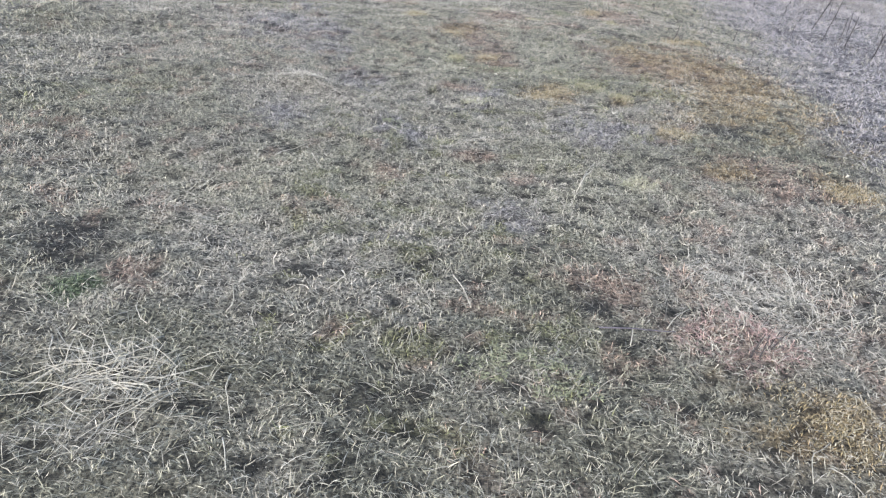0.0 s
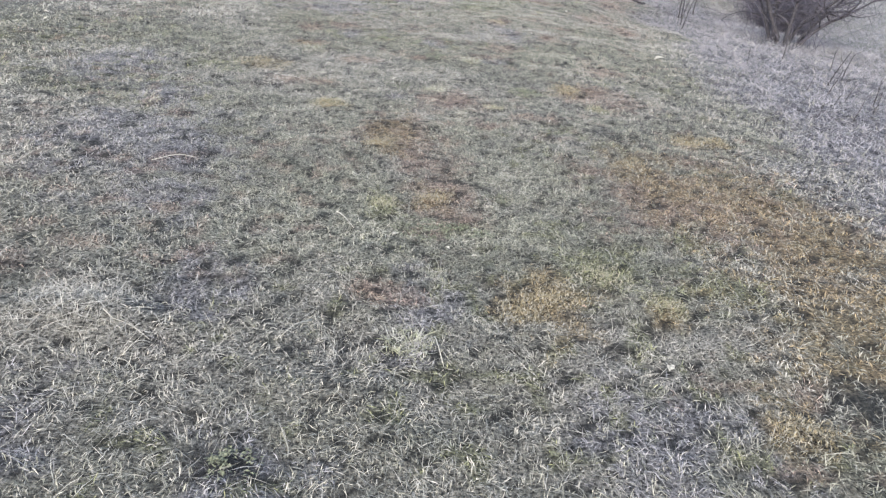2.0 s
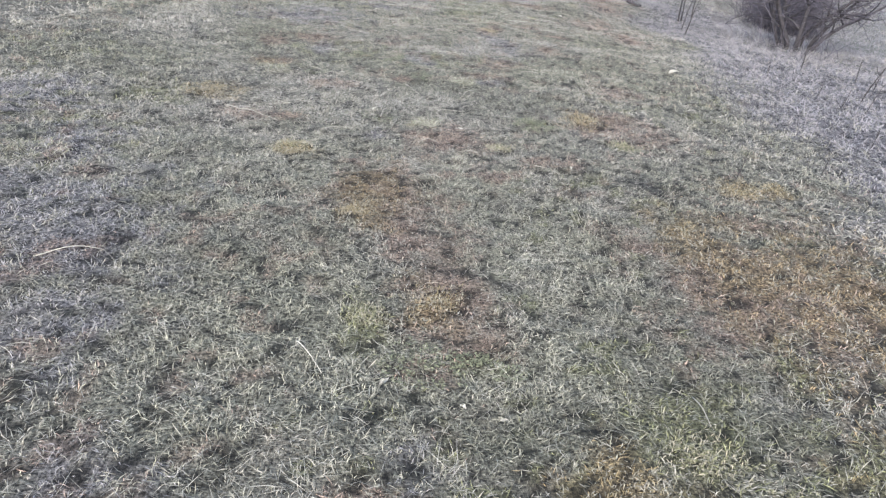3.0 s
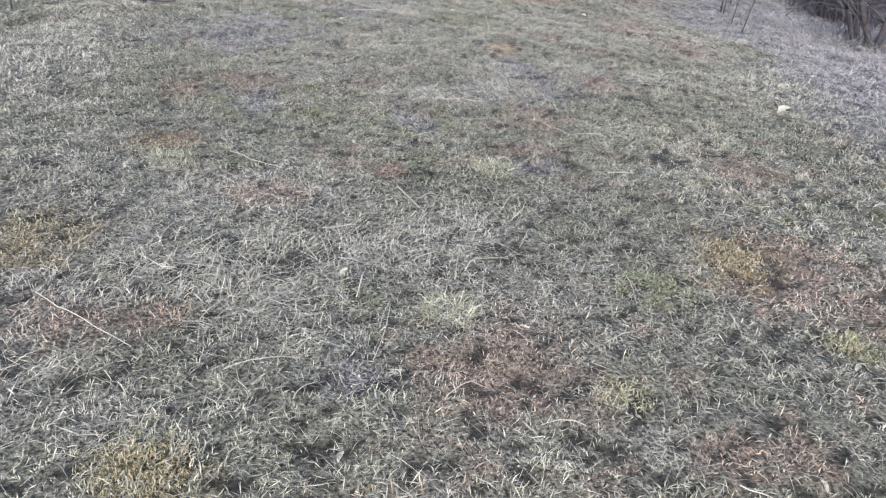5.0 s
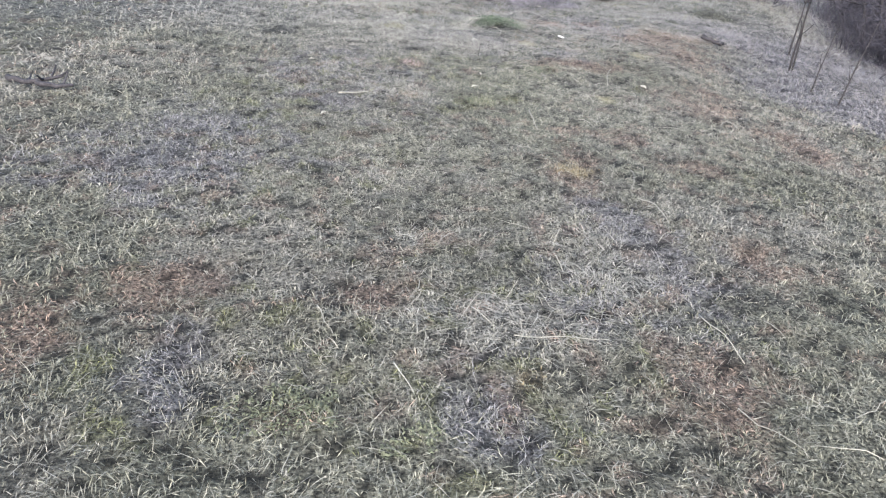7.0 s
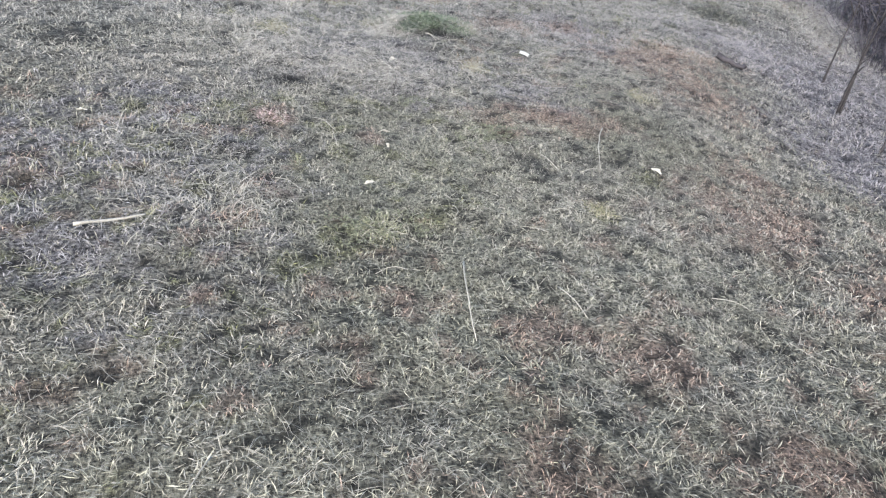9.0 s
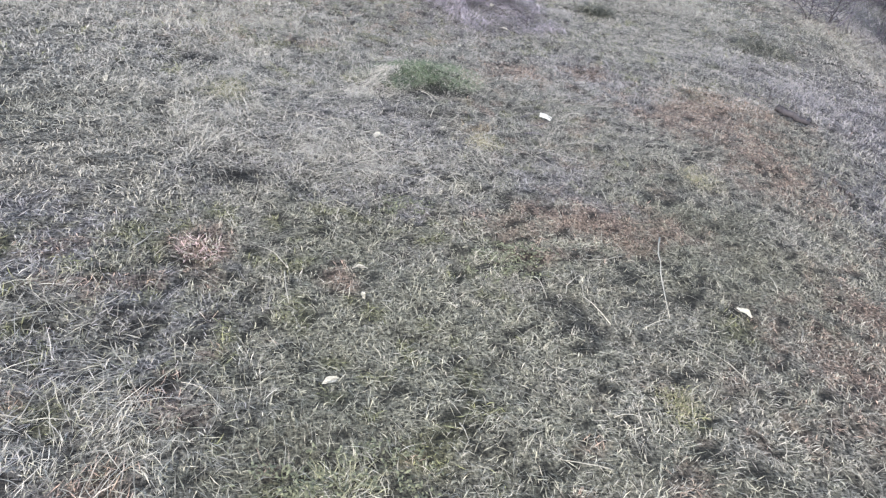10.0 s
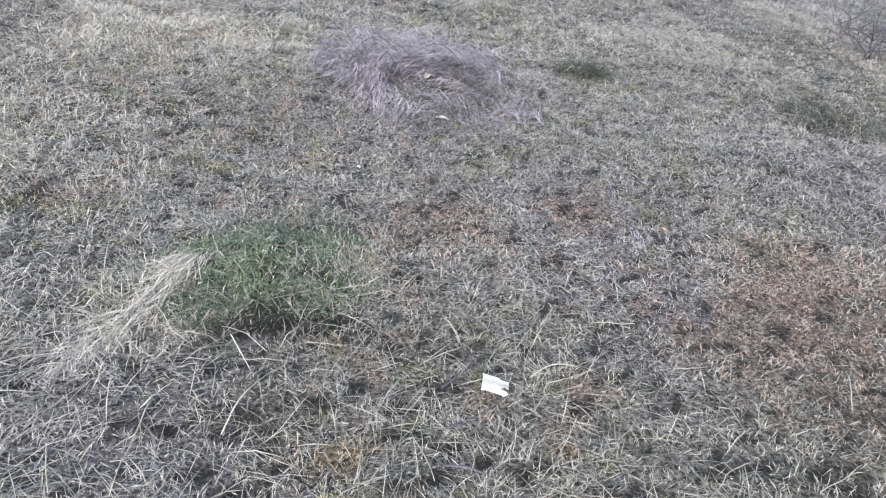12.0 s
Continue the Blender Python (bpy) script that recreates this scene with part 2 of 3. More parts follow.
def covers(x, y):
    bank = step(-0.3, 0.9, x - bank_edge(y) + 1.2 * (vnoise(x, y, 0.9, 21) - 0.5)) * (1 - step(19.0, 22.0, y) * (1 - step(8.0, 10.0, x)))
    rust = 0.6 * step(0.68, 0.8, vnoise(x, y, 0.1, 80)) * step(0.45, 0.6, vnoise(x, y, 1.3, 81)) * (1 - bank)
    sprout = 0.9 * step(0.7, 0.82, vnoise(x, y, 0.09, 82)) * step(0.45, 0.6, vnoise(x, y, 1.5, 83)) * (1 - bank)
    return {"orange": cover(x, y, ORANGE, 30), "red": np.maximum(cover(x, y, RED_A + RED_B + RED_C, 32), rust),
            "mauve": cover(x, y, MAUVE_A + MAUVE_B + MAUVE_C, 34), "straw": cover(x, y, STRAW_AT, 36),
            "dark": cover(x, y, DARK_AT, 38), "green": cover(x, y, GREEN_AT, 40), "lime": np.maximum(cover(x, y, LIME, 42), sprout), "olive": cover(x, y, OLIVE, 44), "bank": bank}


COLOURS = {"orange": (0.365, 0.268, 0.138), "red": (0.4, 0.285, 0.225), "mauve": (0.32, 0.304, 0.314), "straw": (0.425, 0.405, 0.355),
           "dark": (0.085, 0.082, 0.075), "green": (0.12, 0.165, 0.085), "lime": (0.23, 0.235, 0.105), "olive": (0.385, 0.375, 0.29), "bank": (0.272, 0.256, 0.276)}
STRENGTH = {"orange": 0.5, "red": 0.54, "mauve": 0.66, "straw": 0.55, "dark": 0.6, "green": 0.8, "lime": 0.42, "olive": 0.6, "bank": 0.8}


def meadow_colour(x, y, c, mixed):
    """The colour of grass there: half-green and bleached by turns, then the patches. mixed: random numbers that let a blade keep its own."""
    g = 0.52 + 1.0 * (vnoise(x, y, 0.9, 5) - 0.5) + 0.7 * (vnoise(x, y, 0.22, 6) - 0.5)
    if mixed is not None:
        g = g + 1.0 * (rng.random(len(x)) - 0.5)
    g = np.clip(g, 0, 1)[:, None]
    col = np.array((0.245, 0.24, 0.181)) * g + np.array((0.39, 0.366, 0.314)) * (1 - g)
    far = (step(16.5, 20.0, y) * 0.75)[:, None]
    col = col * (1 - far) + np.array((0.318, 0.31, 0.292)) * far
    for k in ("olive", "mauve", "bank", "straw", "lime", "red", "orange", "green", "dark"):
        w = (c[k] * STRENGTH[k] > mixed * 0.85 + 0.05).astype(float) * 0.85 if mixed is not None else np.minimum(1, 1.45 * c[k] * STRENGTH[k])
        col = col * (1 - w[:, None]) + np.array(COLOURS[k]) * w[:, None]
    return col


def mesh_of(name, verts, faces, mat, tint=None, smooth=True):
    """A mesh from arrays of corners and of faces, all with the same number of corners."""
    me = bpy.data.meshes.new(name)
    faces = np.asarray(faces, dtype=np.int32)
    n, k = faces.shape
    me.vertices.add(len(verts))
    me.vertices.foreach_set("co", np.asarray(verts, dtype=np.float32).ravel())
    me.loops.add(n * k)
    me.loops.foreach_set("vertex_index", faces.ravel())
    me.polygons.add(n)
    me.polygons.foreach_set("loop_start", np.arange(0, n * k, k, dtype=np.int32))
    me.polygons.foreach_set("use_smooth", np.full(n, smooth))
    if tint is not None:
        a = me.attributes.new("tint", "FLOAT_COLOR", "POINT")
        a.data.foreach_set("color", np.concatenate([tint, np.ones((len(tint), 1))], axis=1).astype(np.float32).ravel())
    me.update(calc_edges=True)
    me.materials.append(mat)
    return me


# ---- ground: one sheet to the horizon ----
def spread(a, b, fine):
    """Even steps from a to b, then ever wider ones to 700 m on both sides."""
    mid = list(np.arange(a, b, fine))
    gap, lo, hi = fine, [], []
    while b + sum(hi) < 700:
        gap *= 1.25
        hi.append(gap)
        lo.append(gap)
    up = b + np.cumsum(hi) - fine
    down = a - np.cumsum(lo)
    return np.array(list(down[::-1]) + mid + list(up))


gx, gy = spread(-3.6, 6.4, 0.034), spread(0.4, 24.0, 0.034)
X, Y = (v.ravel() for v in np.meshgrid(gx, gy))
Z = height(X, Y)
c = covers(X, Y)
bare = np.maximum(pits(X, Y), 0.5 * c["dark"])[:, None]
# Shade between the tufts goes into the soil colour; dark patches get half.
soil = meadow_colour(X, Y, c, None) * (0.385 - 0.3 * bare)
near = ((1 - step(5.5, 9.0, np.abs(X - 1.75))) * (1 - step(12.5, 15.5, np.abs(Y - 13.0))))[:, None]
soil = soil * near + np.array((0.17, 0.166, 0.15)) * (1 - near)
ids = np.arange(len(gx) * len(gy)).reshape(len(gy), len(gx))
quads = np.stack([ids[:-1, :-1], ids[:-1, 1:], ids[1:, 1:], ids[1:, :-1]], axis=-1).reshape(-1, 4)
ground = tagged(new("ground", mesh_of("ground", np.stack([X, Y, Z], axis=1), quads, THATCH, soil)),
                "uneven winter meadow with matted thatch over soil coloured shade-dark in its gaps", "ground", kind="structure")


# ---- grass ----
def blade_mesh(name, x, y, z, length, width, turn, e1, e2, tint, bend=0.0):
    """Blades of two triangles, widest at the middle, where they kink: turn is the way they lie, e1 and e2 how steeply their halves rise."""
    n = len(x)
    t2 = turn + bend
    half = 0.5 * length
    mx = x + half * np.cos(e1) * np.cos(turn)
    my = y + half * np.cos(e1) * np.sin(turn)
    mz = z + half * np.sin(e1)
    sx, sy = -np.sin(turn) * width / 2, np.cos(turn) * width / 2
    tilt = rng.uniform(-0.25, 0.25, n) * width
    v = np.empty((n, 4, 3))
    v[:, 0] = np.stack([x, y, z], 1)
    v[:, 1] = np.stack([mx + sx, my + sy, mz + tilt], 1)
    v[:, 2] = np.stack([mx + half * np.cos(e2) * np.cos(t2), my + half * np.cos(e2) * np.sin(t2), mz + half * np.sin(e2)], 1)
    v[:, 3] = np.stack([mx - sx, my - sy, mz - tilt], 1)
    base = (np.arange(n) * 4)[:, None, None]
    f = (base + np.array([[0, 1, 3], [1, 2, 3]])[None]).reshape(-1, 3)
    return mesh_of(name, v.reshape(-1, 3), f, GRASS, np.repeat(tint, 4, axis=0), smooth=False)


def line_walked(y):
    return np.interp(y, [0, 5, 10, 12.7, 15, 17, 22], [0.05, 0.0, -0.05, 0.75, 1.35, 2.3, 3.9])


def scatter(n, y0, y1, inner, outer):
    """Places beside the line walked, from inner to outer metres off it."""
    y = rng.uniform(y0, y1, n)
    off = rng.uniform(inner, outer, n) * rng.choice([-1, 1], n)
    return line_walked(y) + off, y


def sward(name, label, n, place, length, width, lift, kind):
    x, y = place
    out = None
    if kind == "short":
        # tufts of six blades each, spreading from one root
        root = np.arange(n) // 6 * 6
        out = rng.uniform(0, 2 * math.pi, n)
        reach = length[0] * 0.9 * np.sqrt(rng.random(n))
        x, y = x[root] + reach * np.cos(out), y[root] + reach * np.sin(out)
    c = covers(x, y)
    thin = np.maximum(pits(x, y), 0.15 * (1 - step(0.24, 0.46, vnoise(x, y, 0.12, 3)))) if kind != "long" else 0.4 * pits(x, y)
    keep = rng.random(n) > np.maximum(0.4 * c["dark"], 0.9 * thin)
    x, y = x[keep], y[keep]
    c = {k: v[keep] for k, v in c.items()}
    n = len(x)
    if out is not None:
        out = out[keep]
    r = rng.random
    size = r(n) ** 1.6
    long = length[0] + (length[1] - length[0]) * size
    long *= 1 + 0.25 * c["bank"] + 0.45 * c["straw"] - 0.3 * np.maximum(c["red"], c["orange"])
    clump = 0.5 * vnoise(x, y, 0.12, 50) + 0.5 * vnoise(x, y, 0.05, 52)
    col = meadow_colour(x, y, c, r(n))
    comb = 2 * math.pi * vnoise(x, y, 0.28, 51) * 2
    turn = np.where(r(n) < 0.5, comb + rng.normal(0, 0.5, n), r(n) * 2 * math.pi)
    if kind == "mat":
        e1 = rng.uniform(-0.05, 0.75, n)
        e2 = e1 + rng.normal(-0.2, 0.3, n)
    elif kind == "short":
        turn = out + rng.normal(0, 0.5, n)
        e1, e2 = rng.uniform(0.5, 1.4, n), rng.uniform(-0.2, 1.1, n)
    else:
        e1 = rng.uniform(-0.05, 0.5, n)
        e2 = e1 - rng.uniform(0.0, 0.4, n)
        pale = np.array((0.405, 0.386, 0.338))
        col = col * 0.4 + pale * 0.6
    col = col * (0.52 + 0.66 * r(n) ** 1.3 if kind == "long" else 0.6 + 0.52 * r(n) + 0.36 * (r(n) < 0.07))[:, None] * (0.88 + 0.24 * clump)[:, None]
    z = height(x, y) + lift * r(n)
    me = blade_mesh(name, x, y, z, long, width[0] + (width[1] - width[0]) * r(n), turn, e1, e2, np.clip(col, 0.01, 0.8), rng.normal(0, {"mat": 0.16, "short": 0.3, "long": 0.1}[kind], n))
    return tagged(new(name, me), label, "grass", kind="stuff")


sward("grass", "matted grey-green dead grass flattened on the meadow", 380000, scatter(380000, 0.6, 22.5, 0, 1.7), (0.01, 0.058), (0.0014, 0.0033), 0.02, "mat")
sward("short_grass", "short half-green grass between the dead blades", 130000, scatter(130000, 0.6, 22.5, 0, 1.7), (0.01, 0.038), (0.0016, 0.0034), 0.004, "short")
sward("straw", "pale bleached straws strewn over the meadow", 60000, scatter(60000, 0.6, 22.5, 0, 1.8), (0.025, 0.14), (0.0011, 0.0021), 0.028, "long")
sward("grass", "matted dead grass beside the line walked", 190000, scatter(190000, 1.2, 23.5, 1.7, 2.8), (0.014, 0.066), (0.0018, 0.0042), 0.02, "mat")
sward("short_grass", "short half-green grass beside the line walked", 70000, scatter(70000, 1.2, 23.5, 1.7, 2.8), (0.014, 0.045), (0.002, 0.0042), 0.006, "short")
sward("straw", "pale straws beside the line walked", 22000, scatter(22000, 1.2, 23.5, 1.8, 3.0), (0.03, 0.15), (0.0014, 0.0028), 0.03, "long")
sward("grass", "matted dead grass away from the line walked", 170000, scatter(170000, 2, 27, 2.8, 4.4), (0.02, 0.08), (0.0028, 0.0056), 0.022, "mat")
sward("short_grass", "short half-green grass away from the line walked", 50000, scatter(50000, 2, 27, 2.8, 4.4), (0.022, 0.065), (0.003, 0.0056), 0.008, "short")
sward("straw", "pale straws away from the line walked", 18000, scatter(18000, 2, 27, 3.0, 4.3), (0.04, 0.2), (0.002, 0.0036), 0.035, "long")


def bank(n):
    y = rng.uniform(5, 25, n)
    x0 = line_walked(y) + 4.2
    return x0 + (9.5 - x0) * rng.random(n), y


def field(n, x0, x1, y0, y1):
    return rng.uniform(x0, x1, n), rng.uniform(y0, y1, n)


sward("grass", "grey-mauve dead grass on the bank", 130000, bank(130000), (0.04, 0.13), (0.0035, 0.0068), 0.04, "mat")
sward("straw", "pale straws on the bank", 6000, bank(6000), (0.08, 0.28), (0.003, 0.006), 0.06, "long")
sward("straw", "long coarse dead stalks strewn about a green tussock", 2400, (rng.uniform(1.2, 3.6, 2400), rng.uniform(17.6, 19.2, 2400)), (0.08, 0.24), (0.0014, 0.0027), 0.045, "long")
yy = rng.uniform(5, 27, 85000)
aside = line_walked(yy) - 4.3 - 7.0 * rng.random(85000) ** 1.5
sward("grass", "dead grass of the far meadow", 85000, (aside, yy), (0.035, 0.11), (0.0042, 0.0088), 0.03, "mat")
sward("grass", "dead grass ahead on the far meadow", 80000, field(80000, -6, 13, 25, 36), (0.04, 0.13), (0.0042, 0.009), 0.035, "mat")
sward("grass", "dead grass beyond the bank", 60000, field(60000, 8.5, 16, 8, 28), (0.05, 0.15), (0.0055, 0.011), 0.045, "mat")
sward("grass", "dead grass at the open side of the meadow", 16000, field(16000, -18, -8, 12, 30), (0.06, 0.18), (0.011, 0.022), 0.05, "mat")
sward("grass", "dead grass behind the start of the walk", 10000, field(10000, -9, 11, -6, 0.7), (0.05, 0.16), (0.01, 0.02), 0.04, "mat")
sward("grass", "mauve-grey dead grass on the bank's near end", 20000, field(20000, 4.2, 8.5, 1, 5), (0.04, 0.12), (0.0034, 0.0066), 0.04, "mat")
sward("grass", "dead grass beside the start of the walk", 20000, (np.where(rng.random(20000) < 0.5, rng.uniform(-18, -4, 20000), rng.uniform(8.5, 18, 20000)), rng.uniform(0.5, 13, 20000)), (0.05, 0.16), (0.008, 0.016), 0.04, "mat")
sward("grass", "dead grass far out on the meadow", 26000, field(26000, -24, -6, 25.5, 42), (0.06, 0.18), (0.012, 0.026), 0.05, "mat")
sward("grass", "dead grass ahead of the line walked", 70000, scatter(70000, 22.3, 25.4, 0, 3.0), (0.03, 0.1), (0.003, 0.006), 0.03, "mat")
sward("grass", "pale matted dead grass round a green tussock", 70000, scatter(70000, 19.0, 23.5, 0, 3.2), (0.02, 0.08), (0.002, 0.0044), 0.026, "mat")


def strewn(spots, thick):
    """Places inside the patches, so many to the square metre."""
    xs, ys = [], []
    for a, b, r, q in spots:
        n = int(math.pi * r * q * thick) + 8
        t, d = rng.uniform(0, 2 * math.pi, n), np.sqrt(rng.random(n)) * rng.uniform(0.6, 1.25, n)
        xs.append(a + r * d * np.cos(t))
        ys.append(b + q * d * np.sin(t))
    return np.concatenate(xs), np.concatenate(ys)


heaps = strewn(STRAW_AT + [(-1.02, 1.46, .28, .12)] * 3 + [(-1.3, 5.05, .35, .07)] * 2, 600)
sward("straw", "loose heaps of pale bleached straw", len(heaps[0]), heaps, (0.04, 0.17), (0.0015, 0.003), 0.05, "long")


# ---- tools for things ----
def part(name, me, parent, label=""):
    ob = new(name, me)
    ob.parent = parent
    if label:
        ob["label"] = label
    return ob


def empty_at(name, x, y):
    ob = new(name)
    ob.location = (x, y, float(height(x, y)))
    return ob


def tubes(name, lines, mat, sides=5):
    """One mesh of tapered tubes; each line is (points, radii)."""
    verts, faces, base = [], [], 0
    ring = np.arange(sides) * 2 * math.pi / sides
    for pts, rad in lines:
        p = np.asarray(pts, float)
        d = np.gradient(p, axis=0)
        d /= np.linalg.norm(d, axis=1)[:, None] + 1e-9
        ref = np.where(np.abs(d[:, 2:3]) > 0.9, np.array([[1.0, 0, 0]]), np.array([[0, 0, 1.0]]))
        u = np.cross(d, ref)
        u /= np.linalg.norm(u, axis=1)[:, None] + 1e-9
        w = np.cross(d, u)
        r = np.asarray(rad, float)[:, None, None]
        v = p[:, None] + r * (u[:, None] * np.cos(ring)[None, :, None] + w[:, None] * np.sin(ring)[None, :, None])
        verts.append(v.reshape(-1, 3))
        k = len(p)
        a = base + np.arange(k * sides).reshape(k, sides)
        b = np.roll(a, -1, axis=1)
        faces.append(np.stack([a[:-1], b[:-1], b[1:], a[1:]], axis=-1).reshape(-1, 4))
        for end in (a[0][::-1], a[-1]):
            for i in range(1, sides - 1, 2):
                faces.append(np.array([[end[0], end[i], end[i + 1], end[(i + 2) % sides] if i + 2 <= sides - 1 else end[0]]]) if i + 2 <= sides - 1 else np.array([[end[0], end[i], end[i + 1], end[i + 1]]]))
        base += k * sides
    fs = np.concatenate(faces)
    good = fs[(fs[:, 2] != fs[:, 3])]
    return mesh_of(name, np.concatenate(verts), good, mat)


def wander(start, way, length, steps, wild, up=0.0):
    """A crooked line from start."""
    pts, p, d = [np.array(start, float)], np.array(start, float), np.array(way, float)
    d /= np.linalg.norm(d)
    for _ in range(steps):
        d = d + rng.normal(0, wild, 3) + np.array((0, 0, up))
        d /= np.linalg.norm(d)
        p = p + d * length / steps
        pts.append(p.copy())
    return np.array(pts)


# ---- shrubs at the meadow's edge ----
def bare_shrub(x, y, tall, wide, trunks, label, twigs=420, arch=0.0, shoots=0.5):
    """A leafless shrub: stems from one stool, limbs off them, and a dense crown of thin twigs down to the ground."""
    thing = tagged(empty_at("shrub", x, y), label, "shrub", group="shrubs at the meadow's edge")
    fine = []
    for i in range(trunks):
        a = 2 * math.pi * i / trunks + rng.uniform(-0.4, 0.4)
        foot = (0.25 * wide * 0.5 * math.cos(a), 0.25 * wide * 0.5 * math.sin(a), -0.08)
        way = (0.45 * math.cos(a) * wide / tall, 0.45 * math.sin(a) * wide / tall, 1)
        n = 9
        line = wander(foot, way, tall * rng.uniform(0.75, 1.05), n, 0.12, 0.03)
        thick = rng.uniform(0.03, 0.052) * tall / 2.2
        trunk = part("trunk", tubes("trunk", [(line, np.linspace(thick, thick * 0.3, n + 1))], BARK, 7), thing)
        for _ in range(9):
            k = rng.integers(2, n)
            b = rng.uniform(0, 2 * math.pi)
            l = wander(line[k], (math.cos(b), math.sin(b), rng.uniform(0.1, 0.9) - arch), tall * rng.uniform(0.25, 0.5), 6, 0.22)
            part("limb", tubes("limb", [(l, np.linspace(thick * 0.38, thick * 0.1, 7))], BARK, 5), trunk)
            for _ in range(twigs // (trunks * 9) + 1):
                q = l[rng.integers(1, 7)]
                b2 = rng.uniform(0, 2 * math.pi)
                s = wander(q, (math.cos(b2), math.sin(b2), rng.uniform(-0.7, 0.8) - arch), rng.uniform(0.25, 0.7), 4, 0.3)
                s[:, 2] = np.maximum(s[:, 2], 0.01)
                fine.append((s, np.linspace(0.0055, 0.002, 5)))
    for _ in range(int(twigs * shoots)):
        b, q = rng.uniform(0, 2 * math.pi), wide * 0.5 * math.sqrt(rng.random())
        s = wander((q * math.cos(b), q * math.sin(b), -0.03), (rng.normal(0, 0.35), rng.normal(0, 0.35), 1), rng.uniform(0.4, 1.3), 5, 0.2)
        fine.append((s, np.linspace(0.006, 0.002, 6)))
    part("crown", tubes("crown", fine, TWIGS, 3), thing, "tangle of thin bare twigs")
    return thing


bare_shrub(7.7, 16.7, 2.3, 1.7, 7, "dark leafless many-stemmed shrub on the grassy bank", 700, 0.05, 0.06)
for x, y, tall, wide, n in ((9.25, 20.3, 2.0, 1.9, 6), (10.3, 22.2, 2.2, 2.0, 6), (11.9, 24.2, 2.0, 1.9, 5), (13.3, 26.2, 2.0, 2.0, 5), (8.85, 19.1, 1.2, 1.2, 5)):
    bare_shrub(x, y, tall, wide, n, "dark leafless shrub in a dense thicket", 640, 0.15)
bare_shrub(8.6, 22.9, 0.6, 0.8, 4, "low dark bare shrub beside the thicket", 70, 0.1, 0.08)


# ---- dead weed stems standing in the grass ----
def weed(x, y, tall, lean_x, lean_y, sprigs, label="dead dark weed stem standing in the dry grass"):
    thing = tagged(empty_at("weed_stem", x, y), label, "weed", group="dead weed stems")
    n = 7
    line = wander((0, 0, -0.03), (lean_x, lean_y, 1), tall, n, 0.03)
    thick = 0.0022 + 0.0115 * tall
    stem = part("stem", tubes("stem", [(line, np.linspace(thick, thick * 0.45, n + 1))], WEED, 6), thing)
    for _ in range(sprigs):
        k = rng.integers(2, n + 1)
        b = rng.uniform(0, 2 * math.pi)
        s = wander(line[k], (math.cos(b), math.sin(b), 1.2), tall * rng.uniform(0.12, 0.35), 4, 0.15)
        part("sprig", tubes("sprig", [(s, np.linspace(thick * 0.5, thick * 0.25, 5))], WEED, 5), stem)
    return thing


BANK_WEEDS = [(5.25, 8.92, 0.62, 0.25, 0.1, 4), (5.12, 9.41, 0.5, 0.2, 0, 3), (3.4, 5.57, 0.16, 0.1, 0.1, 1), (6.01, 12.17, 0.6, 0.2, 0, 3), (5.7, 11.6, 0.4, 0.3, 0.1, 3), (6.34, 14.12, 0.5, 0.1, 0.1, 3), (2.6, 8.57, 0.24, 0.25, 0, 2), (3.4, 8.79, 0.22, 0.1, 0, 2), (5.72, 17.3, 0.74, 0.22, 0.1, 3), (6.0, 18.18, 1.05, -0.08, 0, 4), (6.07, 18.22, 0.9, 0.0, 0, 3), (5.46, 16.5, 0.75, 0.14, 0, 3), (6.75, 19.3, 0.9, 0.0, 0, 3)]
MEADOW_WEEDS = [(-3.55, 14.6, 0.8, -0.05, 0, 3), (-3.35, 14.9, 0.6, 0.1, 0, 3), (3.13, 7.48, 0.2, 0.1, 0, 1), (5.5, 10.3, 0.35, 0.1, 0, 2), (5.9, 10.9, 0.42, -0.1, 0, 2), (6.6, 12.8, 0.45, 0.1, 0, 3), (5.3, 13.2, 0.3, 0, 0, 2), (4.6, 9.9, 0.25, 0.1, 0, 2), (6.9, 13.6, 0.4, 0, 0, 2), (1.62, 17.35, 0.16, 0.1, 0, 1)]
THIN_WEEDS = [(5.0 + 1.8 * u, 9.3 + 3.4 * v, 0.14 + 0.2 * w, 0.5 * (w - 0.4), 0.3 * (u - 0.5), 1) for u, v, w in np.random.default_rng(3).random((16, 3))]
for x, y, tall, lx, ly, n in BANK_WEEDS + MEADOW_WEEDS + THIN_WEEDS:
    weed(x, y, tall, lx, ly, n)
for x, y, lx in ((1.13, 1.9, .3), (1.19, 1.93, .45), (1.16, 1.88, .1), (1.22, 1.95, .5)):
    weed(x, y, 0.14, lx, 0.1, 0, "short dark broken stub of a weed in reddish thatch")


